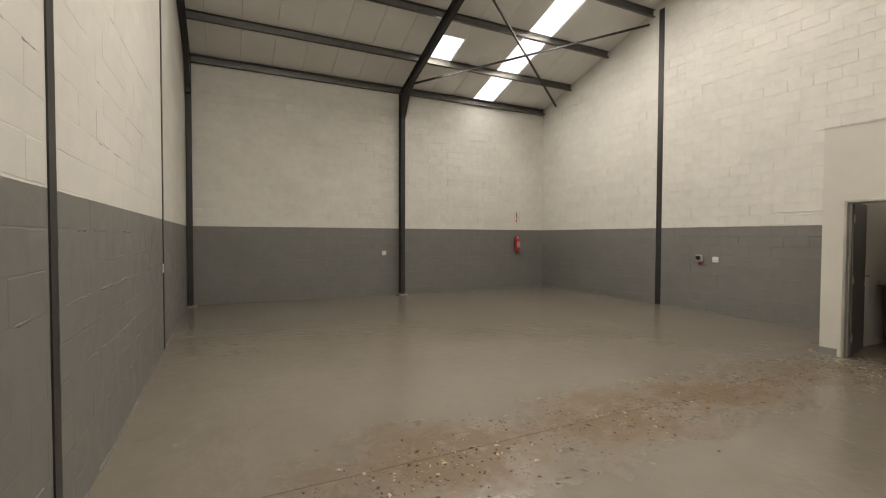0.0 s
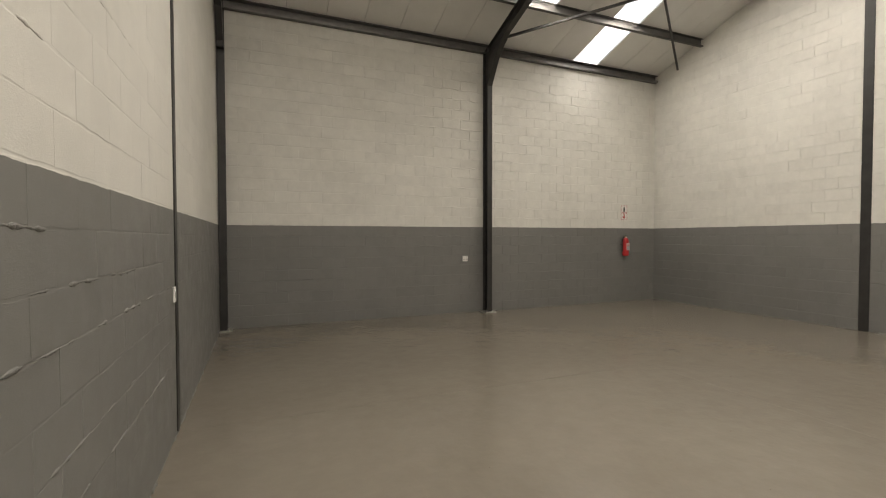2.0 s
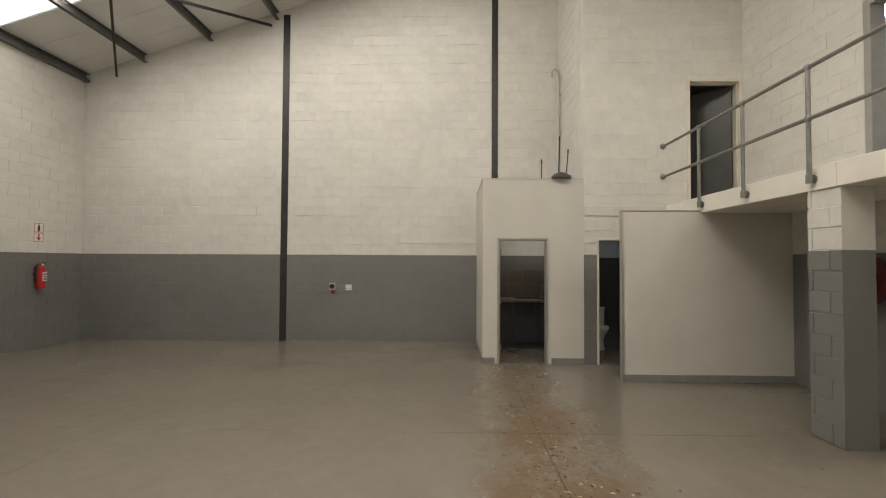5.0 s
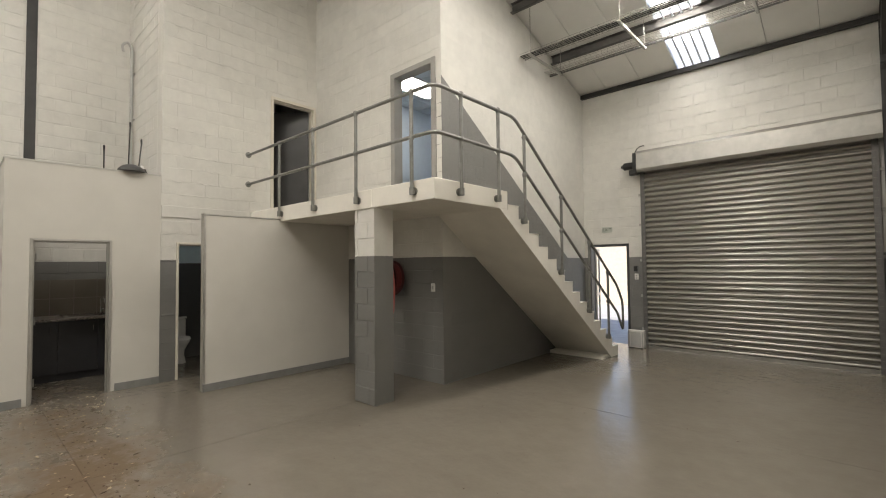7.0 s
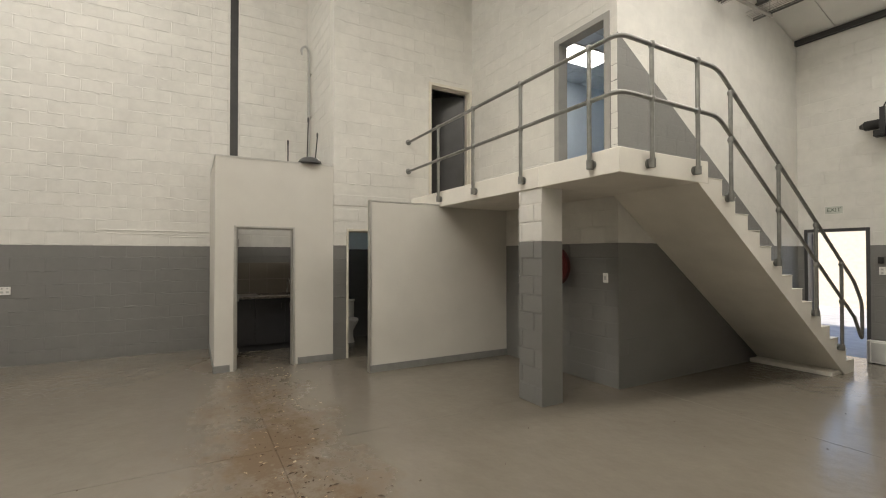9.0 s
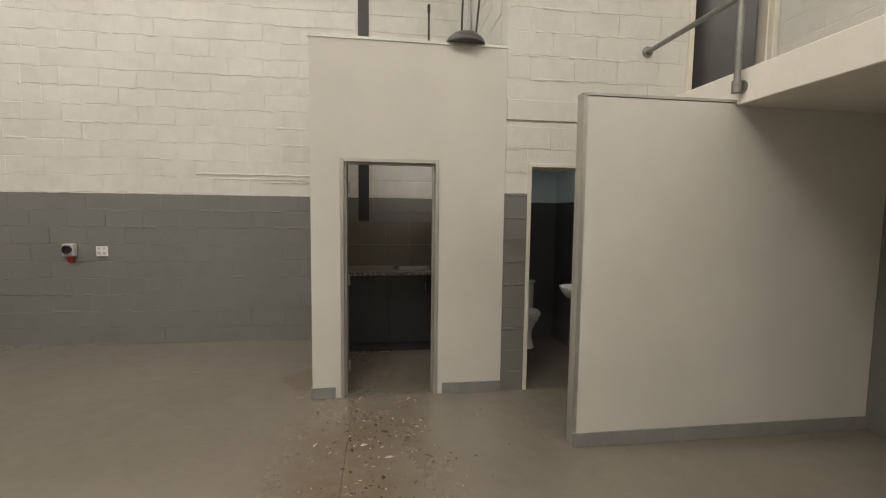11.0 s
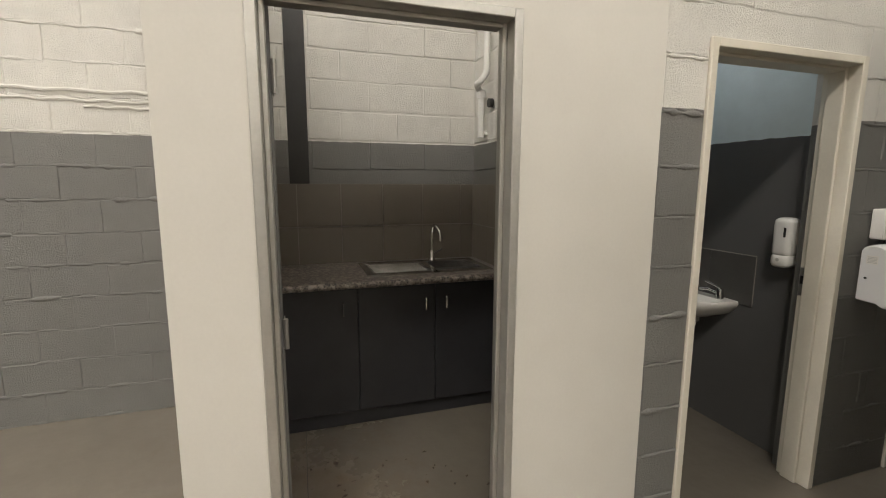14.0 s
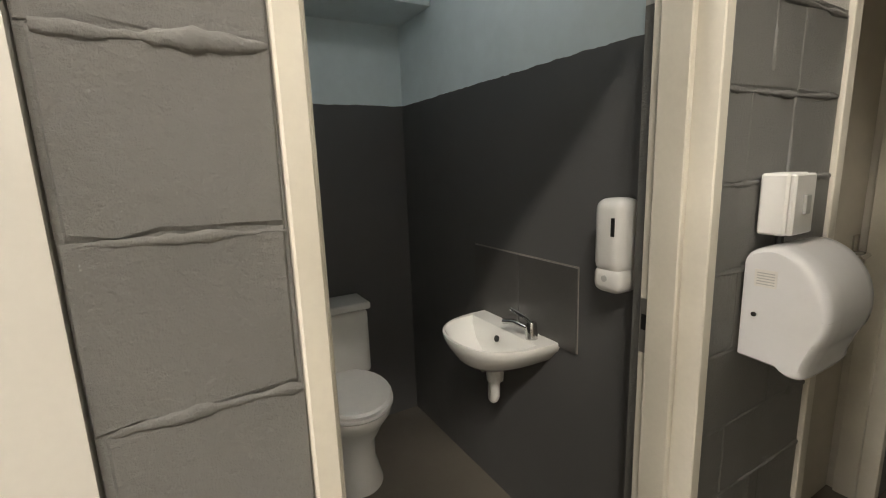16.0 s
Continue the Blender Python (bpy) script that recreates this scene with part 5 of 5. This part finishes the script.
# hand dryer and its switch
dry = thing("hand_dryer", "white rounded electric hand dryer on block pier", "hand dryer", at=(XT - 0.008, -0.25, 1.0885))
dry.scale = (0.8, 0.8, 0.8)
b = bmesh.new()
side = [(0.0, -0.165), (0.0, 0.165), (0.045, 0.180)]
side += [(0.06 + 0.155 * math.cos(radians(a)), 0.005 + 0.18 * math.sin(radians(a))) for a in range(84, -40, -9)]
side += [(0.172, -0.150), (0.168, -0.190), (0.128, -0.190), (0.110, -0.172)]
side = [(p.x, p.z) for p in bent([(u, 0, v) for u, v in side + side[:1]], 0.025, 3)][:-1]
loops = []
for w, k in ((-0.160, 0.80), (-0.155, 0.89), (-0.143, 0.95), (-0.12, 0.99), (-0.08, 1.0), (0.09, 1.0), (0.135, 0.985), (0.155, 0.955), (0.163, 0.91)):
    loops.append([b.verts.new((-u * k, w, 0.17 * (k - 1) * (v > 0) + v * (1 if v > 0 else k))) for u, v in side])
for p, q in zip(loops, loops[1:]):
    n = len(p)
    for k in range(n):
        b.faces.new((p[k], p[(k + 1) % n], q[(k + 1) % n], q[k]))
b.faces.new(loops[0][::-1])
b.faces.new(loops[-1])
bmesh.ops.recalc_face_normals(b, faces=b.faces[:])
part("cover", b, "gloss", dry, smooth=True)
part("outlet", boxes((-0.150, -0.06, -0.186, -0.125, 0.06, -0.176)), "black", dry)
part("screw", lathe(bmesh.new(), [(0.007, 0), (0.007, 0.004)], pose(-0.035, 0.163, -0.02, -90, 0, 0), 10), "black", dry)
part("rating_label", boxes((-0.085, 0.1632, 0.065, -0.028, 0.1645, 0.115)), "signwhite", dry, "white printed rating label")
for z in (0.104, 0.096, 0.088, 0.080, 0.072):
    part("print_line", boxes((-0.080, 0.1646, z, -0.034, 0.1651, z + 0.003)), "greyplastic", dry)
sw = thing("isolator_switch", "white box switch above the hand dryer", "switch", at=(XT - 0.008, -0.20, 1.325))
part("box", boxes((-0.058, -0.05, -0.07, -0.001, 0.05, 0.07), bevel=0.005), "plastic", sw)
part("plate", boxes((-0.072, -0.048, -0.068, -0.0585, 0.048, 0.068), bevel=0.004), "plastic", sw)
part("rocker", boxes((-0.080, -0.012, -0.022, -0.0725, 0.012, 0.022), bevel=0.002), "greyplastic", sw)
part("cable", tube(bmesh.new(), [(-0.03, 0.0, -0.07), (-0.03, 0.0, -0.10)], 0.009, 8), "black", sw)
strike = thing("strike_plate", "steel strike plate on the toilet door jamb", "strike plate", at=(XT + 0.128, 0.047, 1.03))
part("plate", boxes((-0.012, 0.0005, -0.07, 0.012, 0.003, 0.07)), "galv", strike)
part("keeper", boxes((-0.008, 0.0031, -0.01, 0.008, 0.0045, 0.03)), "black", strike)


# ---- litter on the floor ----
def litter(name, mat, n, label, flat, seed, spots):
    """Small dry chips and leaf scraps, scattered round the given spots."""
    rnd = random.Random(seed)
    verts, faces = [], []
    for _ in range(n):
        cx, cy, sx, sy = rnd.choice(spots)
        x, y = rnd.gauss(cx, sx), rnd.gauss(cy, sy)
        if not XL + 0.1 < x < 8.3 or (x > KX - 0.05 and not K0 + 0.1 < y < K1 - 0.1 and not KY + 0.1 < y < 2.5):
            continue
        l, w, a = rnd.uniform(0.004, 0.020), rnd.uniform(0.003, 0.009), rnd.uniform(0, 6.28)
        if rnd.random() < 0.14:
            l, w = l * 2, w * 2
        c, s = math.cos(a), math.sin(a)
        k = len(verts)
        lift = rnd.uniform(0.001, 0.008)
        for u, v, z in ((-l, -w * 0.4, 0.0005), (0, -w, lift), (l, 0, 0.0005), (0, w, lift * 0.6), (0, -w * 0.2, lift + flat)):
            verts.append((x + u * c - v * s, y + u * s + v * c, z))
        faces += [(k, k + 1, k + 4), (k + 1, k + 2, k + 4), (k + 2, k + 3, k + 4), (k + 3, k, k + 4)]
    me = bpy.data.meshes.new(name)
    me.from_pydata(verts, [], faces)
    me.materials.append(M[mat])
    tagged(new(name, me), label, "litter", kind="stuff")


SPOTS = [(1.2, 2.3, 0.55, 0.22), (2.3, 2.35, 0.7, 0.25), (3.6, 2.4, 0.8, 0.22), (5.6, 2.25, 0.6, 0.25), (6.6, 2.15, 0.35, 0.3)]
litter("dry_leaf_scraps", "chipdark", 480, "dark dry leaf scraps scattered on the dusty floor", 0.003, 5, SPOTS)
litter("pale_chips", "chiplight", 380, "pale plaster and wood chips on the dusty floor", 0.004, 6, SPOTS)
litter("dry_leaf_scraps", "chipdark", 40, "few dark scraps on the open floor", 0.003, 7, [(3.0, 3.0, 2.0, 2.5), (2.0, -1.0, 1.5, 1.5)])
litter("dry_leaf_scraps", "chipdark", 45, "dark leaf scraps on the kitchenette floor", 0.003, 8, [(7.75, 2.05, 0.3, 0.22)])

# ---- the blocks of the walls, laid in half bond, joints set back ----
def block_mesh(w, h, proud, kind):
    """One block face with uneven, chipped arrises; its edges wander so that joints open and close."""
    rnd = random.Random(int(w * 1000) * 7 + int(h * 1000) * 3 + kind)
    n = 5 if w > 0.15 else 2
    ring = [(-w / 2 + w * i / n, -h / 2) for i in range(n)] + [(w / 2, -h / 2), (w / 2, 0)]
    ring += [(w / 2 - w * i / n, h / 2) for i in range(n)] + [(-w / 2, h / 2), (-w / 2, 0)]
    k = len(ring)
    low, high = [], []
    for u, v in ring:
        du, dv = rnd.uniform(-0.0015, 0.0015), rnd.uniform(-0.0035, 0.0035)
        c = rnd.uniform(0.002, 0.009)
        low.append((u + du, 0, v + dv))
        high.append((u + du - math.copysign(0.4 * c, u) * (abs(u) > w / 2 - 0.001), proud, v + dv - math.copysign(c, v) * (abs(v) > h / 2 - 0.001)))
    fs = [tuple(range(2 * k - 1, k - 1, -1))] + [(i, k + i, k + (i + 1) % k, (i + 1) % k) for i in range(k)]
    return low + high, fs


SHARED = {}


def lay_blocks(parent, mat, m, u0, u1, z0, z1, near=None, holes=(), limit=None, gap=0.009, proud=0.006, phase=0.0, drop=0.0):
    """Blocks on a wall: m maps (along, out, up) to the world. near: a stretch (u0, u1, z0, z1) whose blocks are single parts."""
    rnd = random.Random(int(1000 * (u0 + 3 * u1 + z1)))
    verts, faces, single = [], [], 0
    n0, n1 = int(round(z0 / 0.2)), int(math.ceil(z1 / 0.2 - 1e-6))
    for c in range(n0, n1):
        za, zb = c * 0.2 - drop, min(c * 0.2 + 0.2 - drop, z1)
        u = u0 - 0.4 + ((c % 2) * 0.2 + phase) % 0.4
        while u < u1:
            spans = [(max(u, u0), min(u + 0.4, u1))]
            for h0, h1, k0, k1 in holes:
                if zb > k0 + 0.02 and za < k1 - 0.02:
                    spans = [s for a, e in spans for s in ((a, min(e, h0)), (max(a, h1), e)) if s[1] - s[0] > 0.03]
            u += 0.4
            for a, e in spans:
                if e - a < 0.03 or (limit and zb > limit((a + e) / 2) - 0.06):
                    continue
                w, h = round(e - a - gap * 0.4, 3), round(zb - za - gap, 3)
                mid = Vector(((a + e) / 2 + rnd.uniform(-0.002, 0.002), 0.0, (za + zb) / 2 + rnd.uniform(-0.0025, 0.0025)))
                pr, kind = proud * rnd.choice((0.55, 0.8, 1.0, 1.25)), rnd.randrange(6)
                mid.y = rnd.uniform(-0.0006, 0.0006)
                if near and near[0] <= mid.x <= near[1] and near[2] <= mid.z <= near[3] and single < 300:
                    key = (w, h, round(pr, 4), kind, mat)
                    if key not in SHARED:
                        me = bpy.data.meshes.new("block")
                        vs, fs = block_mesh(w, h, pr, kind)
                        me.from_pydata(vs, [], fs)
                        me.materials.append(M[mat])
                        SHARED[key] = me
                    o = new("block", SHARED[key])
                    o.parent = parent
                    o.matrix_basis = m @ Matrix.Translation(mid) @ pose(0, 0, 0, 0, rnd.uniform(-0.25, 0.25), 0)
                    single += 1
                else:
                    vs, fs = block_mesh(w, h, pr, kind)
                    k = len(verts)
                    verts += [tuple(m @ (Vector(v) + mid)) for v in vs]
                    faces += [tuple(i + k for i in f) for f in fs]
    if verts:
        me = bpy.data.meshes.new("blockwork")
        me.from_pydata(verts, [], faces)
        me.materials.append(M[mat])
        o = new("blockwork", me)
        o.parent = parent
        tagged(o, "painted concrete blocks in half bond", kind="stuff")


def along(x, y, ux, uy):
    """Maps (along, out, up): out is to the left of the run."""
    return Matrix(((ux, -uy, 0, x), (uy, ux, 0, y), (0, 0, 1, 0), (0, 0, 0, 1)))


# right wall runs along +y, its face looks to -x: out is to the left
lay_blocks(wall_right, "wall", along(XR, 0, 0, 1), KS, YB, 0, 8.3, near=(KS, 6.7, 0, 3.0), holes=((6.70, 6.86, 0, 7),), limit=roof_z, proud=0.005, gap=0.005)
lay_blocks(wall_right, "wall", along(XR, 0, 0, 1), KY, KS, 0, 8.3, near=(KY, KS, 1.4, 3.0), holes=((2.325, 2.465, 1.4, 9), (KY, KS, 0, 1.5)), limit=roof_z, gap=0.005, proud=0.005)
lay_blocks(wall_left, "leftwall", along(XL, 0, 0, -1), -YB, -YF, 0, 8.3, near=(-6.69, -2.44, 0, 2.4), holes=((-2.44, -2.32, 0, 9), (-6.81, -6.69, 0, 9), (1.84, 1.96, 0, 9)), limit=lambda u: roof_z(-u), proud=0.0011, gap=0.003)
lay_blocks(wall_back, "wall", along(0, YB, -1, 0), -XR, -XL, 0, 5.4, near=(-8.9, -4.5, 0, 2.5), proud=0.005, gap=0.005)
lay_blocks(wall_front, "wall", along(0, YF, 1, 0), XL, XO, 0, 5.2, near=(2.7, XO, 0, 4), holes=((RD0 - 0.09, RD1 + 0.09, 0, 3.92), (EX0 - 0.03, EX1 + 0.03, 0, EXZ + 0.03)), proud=0.0035, gap=0.005)
lay_blocks(wall_toilets, "wall", along(XT, 0, 0, 1), YO, KY, 0, TOP, near=(YO, KY, 0, 4), holes=((T1[0] - 0.001, T1[1] + 0.001, 0, 2.04), (T2[0] - 0.001, T2[1] + 0.001, 0, 2.04), (-0.2, KY, 2.41, 2.62), (UP[0] - 0.05, UP[1] + 0.05, LAND, ZU + 0.05)), proud=0.0032, gap=0.003, drop=0.022)
lay_blocks(wall_toilet_side, "wall", along(0, KY, 1, 0), XT + 0.2, XR, 0, TOP, near=(XT + 0.2, XR, 0, 3), holes=((CX + 0.01, XR, 0.88, 1.51),), proud=0.005)
lay_blocks(wall_office, "wall", along(0, YO, 1, 0), XO, XT, 0, 6.6, near=(XO, XT, 2.4, 5), holes=((OD[0] - 0.07, OD[1] + 0.07, LAND, ZU + 0.06),), proud=0.004, gap=0.005)
lay_blocks(wall_stair, "stairwall", along(XO, 0, 0, 1), YF, YO, 0, 6.6, near=(YF, YO, 2.2, 4.2), limit=lambda u: roof_z(u), proud=0.0014, gap=0.004)
lay_blocks(pillar, "wall", along(0, PY1 - 0.006, 1, 0), PX0, PX1, 0, 2.36, near=(PX0, PX1, 0, 3), proud=0.008, gap=0.009, phase=0.13)

# lintel over the toilet door, old plaster ridges on the right wall
part("lintel", boxes((XT - 0.016, -0.195, 2.425, XT - 0.001, KY - 0.004, 2.60), bevel=0.004), "wall", wall_toilets)
for y0, y1, z, t in ((KS + 0.02, 4.35, 2.04, 0.012), (3.1, 4.2, 1.985, 0.009), (KS + 0.02, 3.6, 1.95, 0.008)):
    pts = [(XR - 0.004, y0 + (y1 - y0) * i / 14, z + 0.006 * math.sin(2.3 * i + y0)) for i in range(15)]
    part("plaster_ridge", tube(bmesh.new(), pts, t, 6), "wall", wall_right, smooth=True)


# uneven mortar squeezed out of the nearer joints
def mortar(parent, m, runs, r, seed, upright=()):
    """Lumpy painted-over mortar: level runs (from, to, height) and upright ones (from, to, along)."""
    rnd = random.Random(seed)
    bm = bmesh.new()
    for u0, u1, at, tall in [(*q, False) for q in runs] + [(*q, True) for q in upright]:
        u = u0
        while u < u1 - 0.02:
            e = min(u1, u + rnd.uniform(0.10, 0.45))
            n = max(3, int((e - u) / 0.011))
            rr = r * rnd.uniform(0.5, 1.15)
            drift, f1, f2 = rnd.uniform(-0.005, 0.005), rnd.uniform(0, 6), rnd.uniform(25, 60)
            rings = []
            for i in range(n + 1):
                w = u + (e - u) * i / n
                taper = min(1.0, 0.55 + 6.0 * min(i, n - i) / n)
                size = rr * taper * (0.75 + 0.35 * math.sin(f1 + f2 * w) + rnd.uniform(-0.25, 0.25))
                c = at + drift * math.sin(f1 + 9 * w) + rnd.uniform(-0.0012, 0.0012)
                ring = []
                for k in range(7):
                    a = math.pi * k / 6
                    v, out = c + 1.5 * size * math.cos(a), size * math.sin(a) - 0.001
                    ring.append(bm.verts.new(m @ Vector((v, out, w) if tall else (w, out, v))))
                rings.append(ring)
            for p, q in zip(rings, rings[1:]):
                for k in range(6):
                    bm.faces.new((p[k], q[k], q[k + 1], p[k + 1]) if tall else (p[k], p[k + 1], q[k + 1], q[k]))
            u = e + (rnd.uniform(0, 0.25) if u1 - u0 > 0.6 else 0)
    bmesh.ops.recalc_face_normals(bm, faces=bm.faces[:])
    o = part("mortar_ridge", bm, "wall", parent, "lumpy painted-over mortar in the joints", smooth=True)
    tagged(o, kind="stuff")


mortar(wall_toilets, along(XT - 0.004, 0, 0, 1), [(T1[1] + 0.003, KY - 0.012, 0.2 * k - 0.025) for k in range(1, 12)] + [(T2[1] + 0.003, T1[0] - 0.003, 0.2 * k - 0.025) for k in range(1, 11)], 0.0080, 11,
       [(1.22, 1.58, -0.29), (0.42, 0.58, -0.25), (1.62, 1.77, -0.17)])
mortar(wall_right, along(XR - 0.002, 0, 0, 1), [(KS + 0.02 + 0.3 * (k % 3), 6.6 - 0.4 * (k % 2), 0.2 * k) for k in range(1, 33)], 0.0095, 12)
mortar(wall_left, along(XL + 0.0, 0, 0, -1), [(-6.6 + 1.1 * (k % 3), -2.6 - 0.7 * (k % 2), 0.2 * k) for k in (2, 3, 4, 6, 7, 8, 11, 13, 16)], 0.0060, 13)
mortar(wall_left, along(XL + 0.001, 0, 0, -1), [(-2.2 + 0.9 * (k % 2), 1.8 + 1.3 * (k % 3), 0.2 * k) for k in (2, 3, 5, 6, 7, 9, 12, 14, 17)], 0.0062, 21)
mortar(wall_back, along(0, YB - 0.003, -1, 0), [(-8.6 + 1.2 * (k % 3), -1.2 - 0.8 * (k % 2), 0.2 * k) for k in range(2, 26)], 0.0085, 22)
mortar(wall_front, along(0, YF + 0.003, 1, 0), [(XL + 0.3 + 0.5 * (k % 3), XO - 0.2 - 0.4 * (k % 2), 0.2 * k) for k in range(20, 26)], 0.0085, 23)
mortar(wall_office, along(0, YO + 0.002, 1, 0), [(5.1 + 0.3 * (k % 3), XT - 0.2, 0.2 * k) for k in range(14, 30)], 0.006, 24)
mortar(wall_toilets, along(XT - 0.003, 0, 0, 1), [(-1.3 + 0.4 * (k % 3), KY - 0.05, 0.2 * k - 0.022) for k in range(24, 36)] + [(T1[0], KY - 0.02, 0.2 * k - 0.022) for k in (14, 15, 16, 17, 18, 19)], 0.007, 25)
mortar(pillar, along(0, PY1 - 0.004, 1, 0), [(PX0 + 0.004, PX1 - 0.004, 0.2 * k) for k in range(1, 12)], 0.006, 14)
mortar(wall_right, along(XR - 0.002, 0, 0, 1), [(KS + 0.02, YB - 0.05, 0.004)], 0.009, 15)
mortar(wall_left, along(XL + 0.002, 0, 0, -1), [(-YB + 0.05, -YF - 0.05, 0.004)], 0.010, 16)
mortar(wall_back, along(0, YB - 0.002, -1, 0), [(-XR + 0.05, -XL - 0.05, 0.004)], 0.008, 17)
